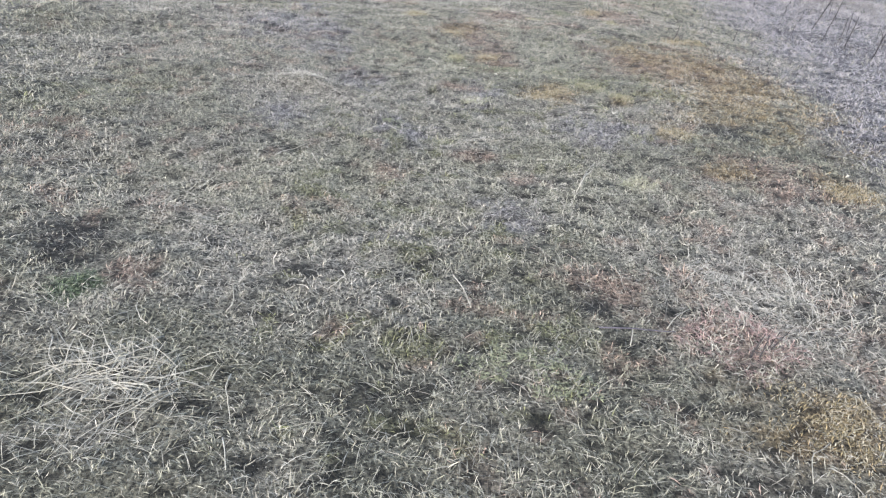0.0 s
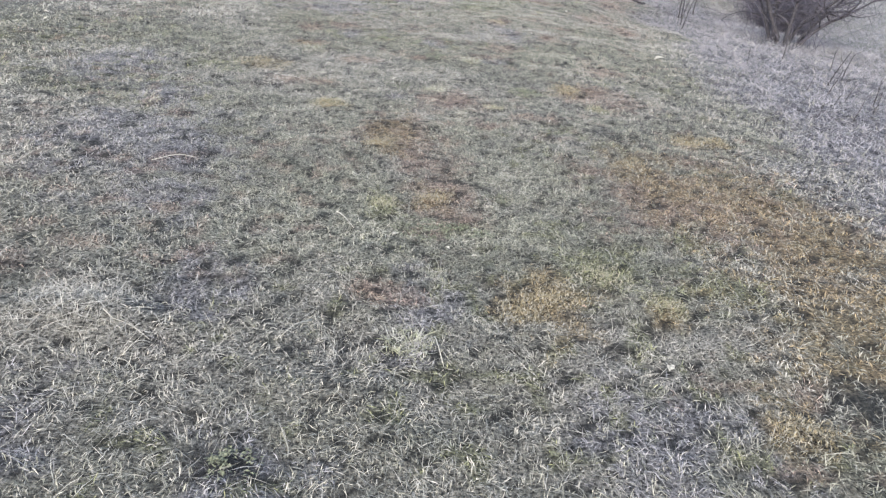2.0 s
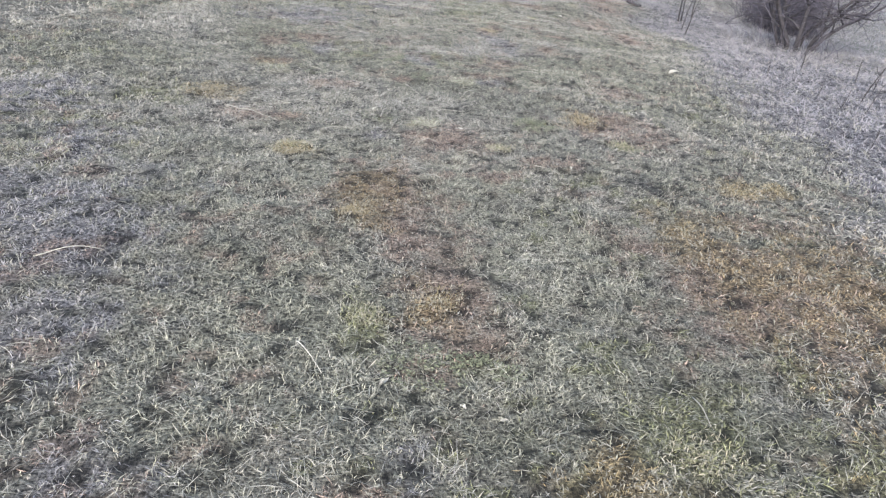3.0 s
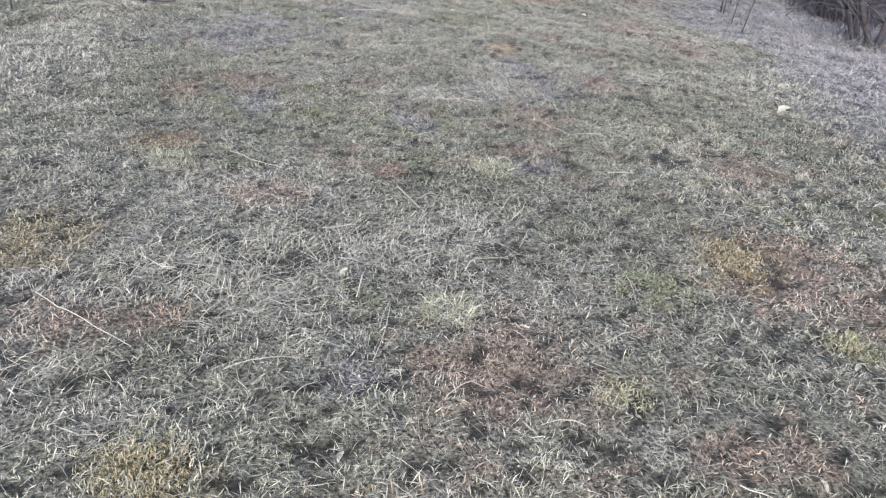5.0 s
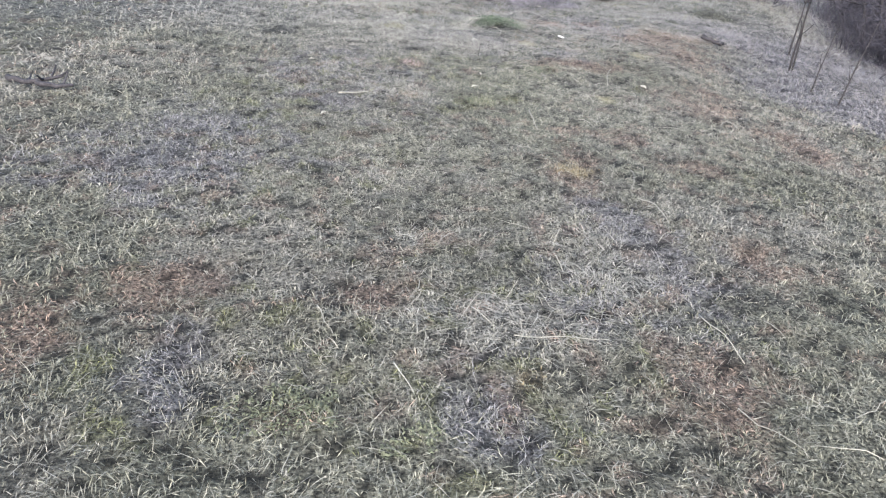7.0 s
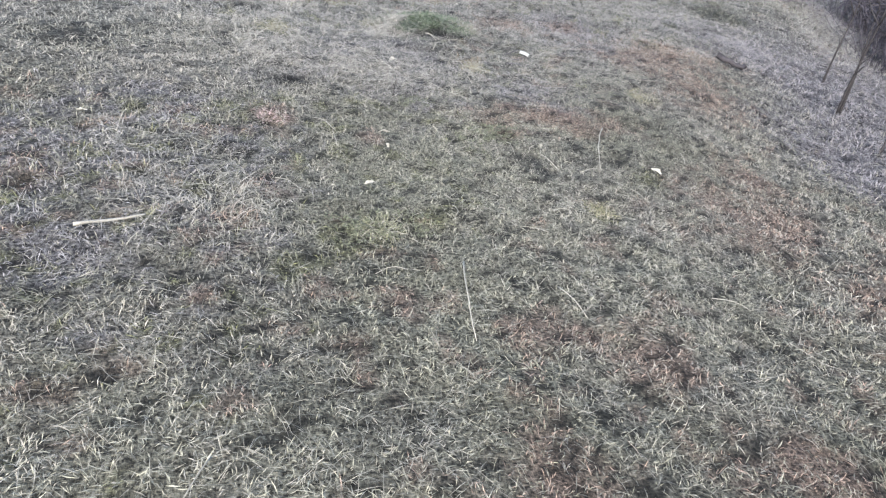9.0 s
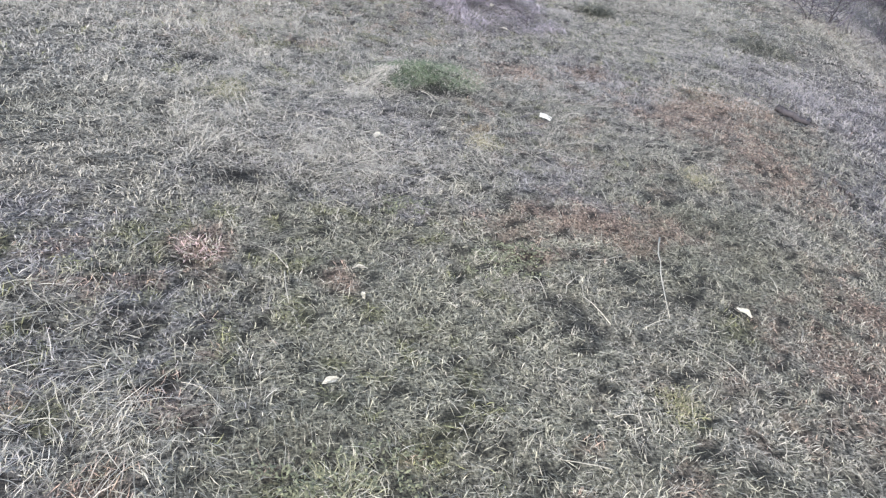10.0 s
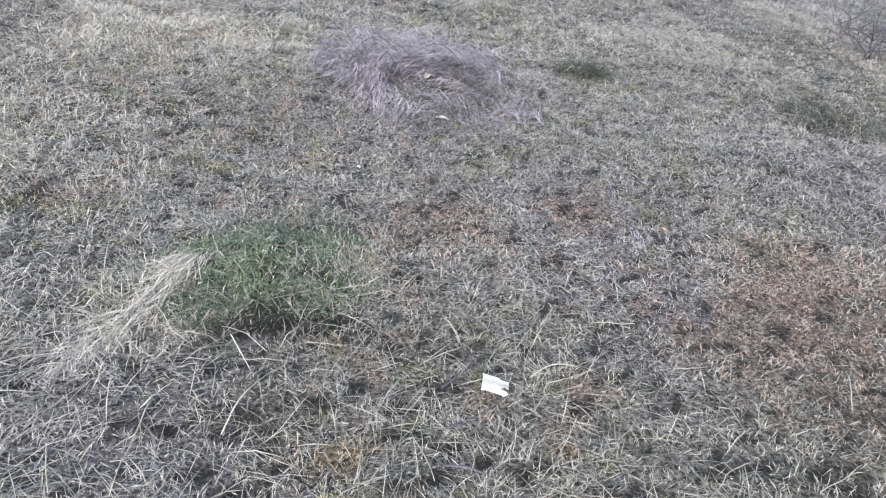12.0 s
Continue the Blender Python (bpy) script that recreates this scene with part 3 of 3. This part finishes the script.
# ---- tufts and tussock ----
def tuft(name, x, y, radius, tall, count, colour, label, straw=0.2):
    a, q = rng.uniform(0, 2 * math.pi, count), radius * np.sqrt(rng.random(count))
    q = q * (0.65 + 0.7 * vnoise(x + 0.3 * np.cos(a), y + 0.3 * np.sin(a), 0.16, 60))
    px, py = q * np.cos(a), q * np.sin(a)
    pz = height(x + px, y + py) - float(height(x, y))
    col = np.array(colour)[None] * (0.5 + 1.0 * rng.random((count, 1)) ** 1.3)
    pale = rng.random(count) < straw + 0.5 * (vnoise(x + px, y + py, 0.12, 61) - 0.5)
    col[pale] = np.array((0.40, 0.385, 0.32)) * (0.4 + 0.9 * rng.random((pale.sum(), 1)))
    me = blade_mesh(name, px, py, pz, tall * rng.uniform(0.4, 1.2, count), rng.uniform(0.0016, 0.0036, count), a + rng.normal(0, 1.3, count),
                    rng.uniform(0.05, 0.95, count), rng.uniform(-0.5, 0.6, count), col, rng.normal(0, 0.4, count))
    ob = new(name, me)
    ob.location = (x, y, float(height(x, y)))
    return tagged(ob, label, "tuft")


def tussock(x, y):
    """A hump of green growth with a skirt of combed pale straw along one flank."""
    thing = tagged(empty_at("grass_tussock", x, y), "low green grassy tussock with pale straw along its flank", "tussock")
    z0 = float(height(x, y))
    n = 8000
    a, q = rng.uniform(0, 2 * math.pi, n), np.sqrt(rng.random(n))
    q = q * (0.35 + 1.15 * vnoise(x + 0.3 * np.cos(a), y + 0.3 * np.sin(a), 0.2, 60))
    px, py = 0.43 * q * np.cos(a) + 0.12 * q * np.sin(a) - 0.1, 0.42 * q * np.sin(a) - 0.03
    keep = vnoise(x + px, y + py, 0.045, 65) > 0.3
    px, py, q = px[keep], py[keep], q[keep]
    n = len(px)
    pz = height(x + px, y + py) - z0
    patch = vnoise(x + px, y + py, 0.09, 62)[:, None]
    col = (np.array((0.046, 0.066, 0.053)) * patch + np.array((0.14, 0.175, 0.11)) * (1 - patch)) * (0.45 + 1.1 * rng.random((n, 1)) ** 1.4)
    pale = rng.random(n) < 0.1 + 0.16 * step(0.6, 1.1, q)
    col[pale] = np.array((0.34, 0.33, 0.28)) * (0.4 + 0.9 * rng.random((pale.sum(), 1)))
    part("green_growth", blade_mesh("green_growth", px, py, pz + 0.006 + 0.02 * rng.random(n), rng.uniform(0.012, 0.05, n), rng.uniform(0.0018, 0.0042, n), rng.uniform(0, 2 * math.pi, n),
                                    rng.uniform(0.0, 1.1, n), rng.uniform(-0.5, 0.6, n), col, rng.normal(0, 0.5, n)), thing)
    n = 900
    t = rng.random(n) ** 1.3
    px, py = -0.28 - 0.37 * t + 0.05 * np.sin(math.pi * t) + rng.normal(0, 0.036, n), 0.13 - 0.54 * t + rng.normal(0, 0.036, n)
    pz = height(x + px, y + py) - z0 + 0.03 * rng.random(n)
    col = np.array((0.4, 0.38, 0.34))[None] * (0.5 + 0.8 * rng.random((n, 1)))
    part("straw_skirt", blade_mesh("straw_skirt", px, py, pz, rng.uniform(0.05, 0.15, n), rng.uniform(0.0018, 0.0036, n), math.atan2(-0.56, -0.4) + rng.normal(0, 0.42, n),
                                   rng.uniform(0.0, 0.4, n), rng.uniform(-0.4, 0.1, n), col, rng.normal(0, 0.15, n)), thing, "combed pale straw")


tussock(2.3, 19.3)
for x, y, r, h in ((6.5, 21.15, .28, .2), (4.83, 22.08, .11, .24), (2.45, 19.75, .2, .08), (5.3, 20.3, .1, .06)):
    tuft("dark_tuft", x, y, r, h, 1500, (0.07, 0.074, 0.062), "dark tuft of dead grass standing above the meadow", 0.08)


def grass_mound(x, y, radius):
    """A mound of long dead grass thrown over in locks, with arched bare stems above it."""
    thing = tagged(empty_at("grass_mound", x, y), "mound of long matted mauve-grey dead grass", "grass mound")
    z0, n = float(height(x, y)), 6500
    a, q = rng.uniform(0, 2 * math.pi, n), radius * rng.random(n) ** 0.72
    q = q * (0.5 + 0.9 * vnoise(x + 0.5 * np.cos(a), y + 0.5 * np.sin(a), 0.3, 60))
    px, py = 1.1 * q * np.cos(a), q * np.sin(a)
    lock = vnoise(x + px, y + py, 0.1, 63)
    # Hollows between the raised locks have their shade put into the blade colour.
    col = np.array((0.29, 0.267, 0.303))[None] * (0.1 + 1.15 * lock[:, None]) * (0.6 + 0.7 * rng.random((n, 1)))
    turn = math.pi + 1.6 * (vnoise(x + px, y + py, 0.25, 64) - 0.5) * 2 + rng.normal(0, 0.35, n)
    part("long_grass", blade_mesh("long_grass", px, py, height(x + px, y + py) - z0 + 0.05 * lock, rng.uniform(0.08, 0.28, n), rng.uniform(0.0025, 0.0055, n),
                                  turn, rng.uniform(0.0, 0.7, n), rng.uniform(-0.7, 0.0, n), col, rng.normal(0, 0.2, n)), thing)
    for _ in range(12):
        b, q = rng.uniform(0, 2 * math.pi), radius * 0.7 * math.sqrt(rng.random())
        foot = np.array((q * math.cos(b), q * math.sin(b), 0.0))
        foot[2] = float(height(x + foot[0], y + foot[1])) - z0
        t = np.linspace(0, 1, 7)[:, None]
        way = rng.uniform(0, 2 * math.pi)
        reach = rng.uniform(0.25, 0.5)
        line = foot + t * reach * np.array([[math.cos(way), math.sin(way), 0]]) + np.sin(t * math.pi * 0.9) * np.array([[0, 0, rng.uniform(0.08, 0.16)]])
        part("arched_stem", tubes("arched_stem", [(line, np.linspace(0.0026, 0.0012, 7))], WEED, 5), thing)


grass_mound(3.4, 21.85, 0.85)
for x, y, r, h in ((0.35, 9.35, .1, .1), (-2.09, 8.21, .16, .1), (0.8, 10.8, .1, .08), (-1.0, 10.9, .12, .09), (1.3, 15.6, .1, .08), (0.1, 5.0, .1, .08), (1.05, 3.5, .1, .08)):
    tuft("grass_tuft", x, y, r, h, 320, (0.25, 0.25, 0.165), "small tuft of pale half-green grass", 0.35)

tuft("grass_tuft", 0.83, 16.86, 0.09, 0.05, 260, (0.4, 0.3, 0.29), "small tuft of pinkish dead grass", 0.2)
tuft("grass_tuft", 1.15, 2.0, 0.22, 0.07, 900, (0.25, 0.175, 0.16), "reddish tuft of dead thatch round broken stubs", 0.2)
tuft("grass_tuft", 2.65, 19.36, 0.13, 0.07, 420, (0.22, 0.165, 0.135), "dark reddish tuft beside a green tussock", 0.2)


def moss(x, y, radius, colour, label):
    """A low springy cushion of fine moss fronds."""
    n = int(math.pi * radius * radius * 6500) + 320
    a, q = rng.uniform(0, 2 * math.pi, n), radius * 1.15 * rng.random(n) ** 0.7
    q = q * (0.6 + 0.8 * vnoise(x + radius * np.cos(a), y + radius * np.sin(a), radius * 0.6, 70))
    px, py = q * np.cos(a), q * np.sin(a)
    pz = height(x + px, y + py) - float(height(x, y)) + 0.012 * rng.random(n)
    col = np.array(colour)[None] * (0.5 + 0.9 * rng.random((n, 1)))
    dead = rng.random(n) < 0.42
    col[dead] = np.array((0.31, 0.28, 0.21)) * (0.6 + 0.7 * rng.random((dead.sum(), 1)))
    me = blade_mesh("moss_cushion", px, py, pz, rng.uniform(0.012, 0.035, n), rng.uniform(0.002, 0.004, n), rng.uniform(0, 2 * math.pi, n),
                    rng.uniform(0.2, 1.4, n), rng.uniform(-0.4, 0.8, n), col, rng.normal(0, 0.5, n))
    ob = new("moss_cushion", me)
    ob.location = (x, y, float(height(x, y)))
    return tagged(ob, label, "moss", group="moss cushions")


for x, y, r in ((2.52, 8.33, .17), (2.81, 8.38, .12), (.64, 5.32, .12), (-.12, 7.56, .1), (.27, 6.68, .12), (1.56, 4.53, .12), (-1.4, 9.96, .2),
                (-.55, 8.56, .12), (1.3, 1.52, .22), (2.43, 3.75, .17), (1.51, 13.9, .12), (1.73, 9.75, .13), (.79, 5.42, .14)):
    moss(x, y, r, (0.192, 0.155, 0.086), "low orange-brown cushion of moss in the grass")
for x, y, r in ((1.09, 5.65, .13), (.87, 18.78, .15), (2.37, 18.1, .1), (2.4, 18.2, .07), (3.63, 17.67, .12), (-.6, 8.63, .14), (1.32, 5.39, .1), (.88, 8.83, .09), (1.9, 9.07, .1), (-.05, 6.51, .08), (2.51, 15.87, .08)):
    moss(x, y, r, (0.2, 0.195, 0.115), "low yellow-green cushion of moss in the grass")



def herbs(x, y, wide, deep):
    """A low patch of small dark leaves pressed to the ground among the grass."""
    n = int(math.pi * wide * deep * 9000) + 60
    a, q = rng.uniform(0, 2 * math.pi, n), np.sqrt(rng.random(n))
    q = q * (0.45 + 0.95 * vnoise(x + wide * np.cos(a), y + deep * np.sin(a), 0.08, 74))
    px, py = wide * q * np.cos(a), deep * q * np.sin(a)
    keep = vnoise(x + px, y + py, 0.05, 75) > 0.38
    px, py = px[keep], py[keep]
    n = len(px)
    pz = height(x + px, y + py) - float(height(x, y)) + 0.006 + 0.016 * rng.random(n)
    col = np.array((0.135, 0.142, 0.092))[None] * (0.5 + 1.0 * rng.random((n, 1)))
    me = blade_mesh("low_herbs", px, py, pz, rng.uniform(0.01, 0.026, n), rng.uniform(0.004, 0.009, n), rng.uniform(0, 2 * math.pi, n),
                    rng.uniform(-0.1, 0.7, n), rng.uniform(-0.6, 0.3, n), col, rng.normal(0, 0.4, n))
    ob = new("low_herbs", me)
    ob.location = (x, y, float(height(x, y)))
    return tagged(ob, "patch of low dark olive herbs among dead grass", "herbs", kind="stuff")


HERBS = [(-.21, 11.75, .2, .14), (.16, 11.54, .11, .1), (1.27, 9.5, .24, .19), (0, 9.43, .14, .09), (.42, 10.86, .11, .15), (-.59, 10.86, .14, .09),
         (.27, 1.7, .24, .19), (-.47, 4.27, .09, .07), (2.14, 16.75, .19, .18), (1.29, 15.63, .3, .14), (1.74, 17.26, .16, .1), (.29, 6.18, .27, .15)]
for x, y, w, d in HERBS:
    herbs(x, y, w, d)


# ---- fallen stalks and sticks ----
def stalk(x0, y0, x1, y1, thick, name="dry_stalk", mat=STALK, label="long pale dry stalk lying on the meadow", sag=0.03, group="fallen dry stalks"):
    n = 8
    t = np.linspace(0, 1, n)
    long = math.hypot(x1 - x0, y1 - y0)
    bow = rng.uniform(-0.04, 0.04) * long * np.sin(t * math.pi) + rng.normal(0, 0.002, n) * long
    nx, ny = -(y1 - y0) / long, (x1 - x0) / long
    px, py = x0 + (x1 - x0) * t + nx * bow, y0 + (y1 - y0) * t + ny * bow
    pz = height(px, py) + 0.022 + sag * rng.random() * np.sin(t * math.pi)
    o = (float(px[0]), float(py[0]), float(pz[0]))
    ob = new(name, tubes(name, [(np.stack([px - o[0], py - o[1], pz - o[2]], 1), np.linspace(thick, thick * 0.55, n))], mat, 6))
    ob.location = o
    return tagged(ob, label, "stalk", group=group)


STALKS_A = [(.28, 15.36, .33, 15.46), (1.98, 15.13, 2.02, 14.9), (2.54, 16.25, 2.71, 16.32),
            (1.17, 16.67, 1.18, 16.45), (.5, 12.3, .57, 12.13), (1.76, 13.46, 1.77, 13.09), (1.49, 12.22, 1.5, 11.87),
            (.14, 11.95, .19, 11.76), (1.9, 13.91, 1.76, 13.57), (.14, 9.42, .09, 9.22), (.01, 9.45, .05, 9.65),
            (-.48, 9.5, -.48, 9.6), (.49, 9.89, .42, 9.58), (.24, 10.48, .35, 10.2), (.88, 10.43, .74, 10.22), (.14, 9.4, .06, 9.03)]
STALKS_B = [(-1.19, 9.51, -.75, 9.13), (-.85, 3.55, -.76, 3.35), (-.33, 3.4, -.3, 3.59), (-1.05, 3.47, -.91, 3.7), (-.98, 4.84, -.9, 4.93),
            (-.31, 5.16, -.42, 4.98), (.21, 5.05, .24, 4.85), (-.31, 6.29, -.2, 6.1), (-1.51, 6.84, -1.25, 6.96), (1.18, 5.98, 1.17, 5.8),
            (0, 2.31, .08, 2.08), (.67, 3.32, .82, 3.69), (-.65, 1.24, -.6, 1.11), (1.53, 2.66, 1.47, 2.3), (1.94, 18.64, 1.87, 18.31),
            (.57, 18.7, .63, 18.22), (2.66, 18.43, 2.64, 18.26), (2.03, 14.0, 1.93, 13.79), (.65, 14.3, .57, 14.13)]
for s in STALKS_A + STALKS_B:
    stalk(*s, rng.uniform(0.0017, 0.0027))
stalk(1.61, 15.31, 1.53, 14.78, 0.0034, sag=0.05)
stalk(3.0, 16.98, 2.71, 16.34, 0.0034, sag=0.05)
stalk(0.83, 3.74, 0.70, 3.37, 0.0024, label="thick bent pale stalk lying on the meadow")
stalk(0.07, 15.5, 0.32, 15.6, 0.008, "stick", STICK, "short weathered grey stick lying in mauve grass", 0.0, "fallen sticks")
for s in ((2.13, 18.49, 2.25, 18.7), (2.25, 18.47, 2.38, 18.62), (2.15, 18.92, 2.21, 18.74), (4.27, 18.5, 4.13, 18.32), (2.66, 18.42, 2.68, 18.24),
          (2.89, 18.97, 2.91, 18.83), (3.77, 18.4, 3.73, 18.28), (1.69, 18.51, 1.73, 18.34), (0.85, 2.03, 0.99, 2.2), (0.68, 1.9, 0.71, 2.01), (-0.76, 11.18, -0.68, 10.99),
          (-0.68, 10.99, -0.37, 10.73), (0.38, 11.27, 0.53, 11.38), (0.87, 10.94, 0.94, 10.87), (1.48, 10.72, 1.62, 10.73), (0.62, 12.07, 1.0, 12.04)):
    stalk(*s, rng.uniform(0.0017, 0.0026), label="short thick pale stalk lying among dead grass")
for s in ((2.77, 18.44, 2.99, 18.54), (5.2, 19.55, 5.34, 19.4), (2.8, 18.63, 2.97, 18.75), (2.72, 18.3, 2.83, 18.24), (0.58, 2.01, 0.88, 2.01), (3.55, 22.11, 3.73, 21.33)):
    stalk(*s, 0.0035, "twig", TWIGS, "thin dark grey twig lying in the dead grass", 0.02, "fallen twigs")
stalk(-1.02, 1.42, -0.78, 1.55, 0.0028, "stick", STICK, "thin bleached stick among pale straws", 0.01, "fallen sticks")


def bent_stalk(x, y, turn, long, thick):
    """A dry stem with one or two kinks, lying on the grass."""
    n = 9
    heading = turn + np.cumsum(rng.normal(0, 0.1, n)) + np.where(np.arange(n) >= rng.integers(3, 7), rng.normal(0, 0.5), 0)
    px, py = np.cumsum(np.cos(heading)) * long / n, np.cumsum(np.sin(heading)) * long / n
    o = float(height(x, y)) + 0.01
    pz = height(x + px, y + py) + 0.014 + 0.022 * np.sin(np.linspace(0, math.pi, n)) * rng.random() - o
    ob = new("dry_stalk", tubes("dry_stalk", [(np.stack([px, py, pz], 1), np.linspace(thick, thick * 0.5, n))], STALK, 5))
    ob.location = (x, y, o)
    return tagged(ob, "crooked pale dry stalk lying on the dead grass", "stalk", group="crooked dry stalks")


for x0, x1, y0, y1, count in ((1.1, 3.9, 17.2, 19.2, 46), (-1.4, 1.2, 8.4, 10.4, 22), (-.4, 1.8, 11.2, 13.2, 18), (.2, 3.6, 14.6, 17.0, 22), (-1.4, 1.6, 1.2, 5.2, 20)):
    for _ in range(count):
        bent_stalk(rng.uniform(x0, x1), rng.uniform(y0, y1), rng.uniform(0, 2 * math.pi), rng.uniform(0.11, 0.3), rng.uniform(0.0013, 0.0023))

for k in range(48):
    bent_stalk(rng.normal(-1.0, 0.1), rng.normal(1.54, 0.09), rng.uniform(2.5, 4.9), rng.uniform(0.14, 0.34), rng.uniform(0.0010, 0.0019))


def dark_branch(x0, y0, x1, y1, thick, label, stubs, bend=0.16):
    thing = tagged(empty_at("fallen_branch", x0, y0), label, "branch", group="dark fallen branches")
    n = 8
    t = np.linspace(0, 1, n)
    bow = bend * np.sin(t * math.pi) * math.hypot(x1 - x0, y1 - y0)
    px, py = (x1 - x0) * t, (y1 - y0) * t - bow
    pz = height(x0 + px, y0 + py) - float(height(x0, y0)) + 0.06
    line = np.stack([px, py, pz], 1) + rng.normal(0, 0.008, (n, 3))
    wood = part("wood", tubes("wood", [(line, thick * (1 - 0.5 * t))], BARK, 7), thing)
    for _ in range(stubs):
        k = rng.integers(1, n)
        b = rng.uniform(0, 2 * math.pi)
        s = wander(line[k], (math.cos(b), math.sin(b), 0.4), rng.uniform(0.06, 0.16), 3, 0.15)
        part("side_twig", tubes("side_twig", [(s, np.linspace(thick * 0.45, thick * 0.2, 4))], BARK, 5), wood)


dark_branch(5.18, 19.08, 5.45, 18.96, 0.032, "dark curved dead branch lying in the grass", 1, 0.36)
dark_branch(-2.4, 15.63, -2.05, 15.5, 0.026, "dark broken branch half sunk in the dead grass", 6)
dark_branch(-2.12, 15.42, -1.85, 15.36, 0.022, "short dark piece of wood beside a broken branch", 2)


# ---- leaves and paper ----
def leaf(x, y, long, wide, turn, mat, label, group="fallen pale leaves", lift=0.018):
    """A curled leaf with a midrib fold, two-sided thickness and a pointed tip."""
    bm = bmesh.new()
    rows = []
    for i in range(7):
        t = i / 6
        w = wide * math.sin(math.pi * min(0.98, t * 0.94 + 0.04)) ** 0.8 / 2
        zz = 0.2 * wide * math.sin(t * 2.6 + 0.3)
        rows.append([bm.verts.new((long * (t - 0.5), s * w * (1 + 0.12 * rng.normal()), zz + abs(s) * w * 0.55 + 0.002 * rng.normal())) for s in (-1, -0.4, 0, 0.4, 1)])
    for a, b in zip(rows, rows[1:]):
        for k in range(4):
            bm.faces.new((a[k], a[k + 1], b[k + 1], b[k]))
    r = bmesh.ops.solidify(bm, geom=bm.faces[:], thickness=0.0008)
    me = bpy.data.meshes.new("leaf")
    bm.to_mesh(me)
    bm.free()
    me.materials.append(mat)
    ob = new("fallen_leaf", me)
    ob.matrix_world = pose(x, y, float(height(x, y)) + lift, rng.uniform(-12, 12), rng.uniform(-12, 12), turn)
    return tagged(ob, label, "leaf", group=group)


PALE = [(.03, 6.06, .05), (.31, 5.92, .03), (.45, 5.86, .03), (.02, 2.18, .035), (2.56, 4.06, .04), (-.04, 9.62, .055), (-.36, 10.85, .035),
        (-.06, 14.98, .06), (.63, 9.2, .035), (-1.26, 13.61, .035), (.2, 13.32, .03), (1.62, 13.7, .03), (-1.97, 16.02, .05), (3.11, 16.39, .075),
        (-.14, 16.73, .05), (1.47, 16.69, .065), (1.3, 16.03, .06), (1.46, 16.5, .04), (3.4, 21.05, .085),
        (2.77, 20.33, .04), (1.58, 19.6, .03), (.14, 18.88, .08), (1.8, 8.91, .05), (-.05, 8.6, .045), (1.3, 8.37, .045)]
for x, y, s in PALE:
    leaf(x, y, s * 1.0, s * 0.42, rng.uniform(0, 360), LEAF, "curled bleached leaf lying on the grass")
leaf(1.74, 18.1, 0.062, 0.05, 15, LEAF, "rounded whitish leaf lying on straw")
leaf(3.42, 21.6, 0.11, 0.045, 60, LEAF, "long whitish leaf caught on a grass mound", lift=0.05)
leaf(3.63, 12.41, 0.16, 0.07, 20, LEAF, "large curled whitish leaf lying at the bank's foot")
leaf(1.16, 4.88, 0.055, 0.04, 70, LEAF, "curled pale buff leaf lying on the grass")
leaf(0.91, 5.33, 0.025, 0.018, 10, BROWN_LEAF, "small pinkish brown leaf lying on the grass")


def torn_paper(x, y):
    """A torn scrap, slightly buckled, with a notch in one edge and a raised corner."""
    bm = bmesh.new()
    w, d, n = 0.088, 0.072, 10
    grid = {}
    for i in range(n + 1):
        for j in range(n + 1):
            u, v = i / n, j / n
            grid[i, j] = bm.verts.new(((u - 0.5) * w + 0.003 * rng.normal() * (j in (0, n)), (v - 0.5) * d * (1 - 0.12 * u) + 0.003 * rng.normal() * (i in (0, n)),
                                       0.010 * math.sin(2.6 * u + 0.8) + 0.016 * max(0, 0.35 - u) * (1 - v) + 0.004 * math.sin(5 * v)))
    for i in range(n):
        for j in range(n):
            if i >= 7 and j in (3, 4) and i - 7 >= abs(j - 3):
                continue
            bm.faces.new((grid[i, j], grid[i + 1, j], grid[i + 1, j + 1], grid[i, j + 1]))
    bmesh.ops.solidify(bm, geom=bm.faces[:], thickness=0.0012)
    me = bpy.data.meshes.new("paper")
    bm.to_mesh(me)
    bm.free()
    me.materials.append(PAPER)
    ob = new("paper_scrap", me)
    ob.matrix_world = pose(x, y, float(height(x, y)) + 0.03, 10, 6, -22)
    return tagged(ob, "torn scrap of white paper lying on the grass", "paper")


torn_paper(2.96, 18.58)
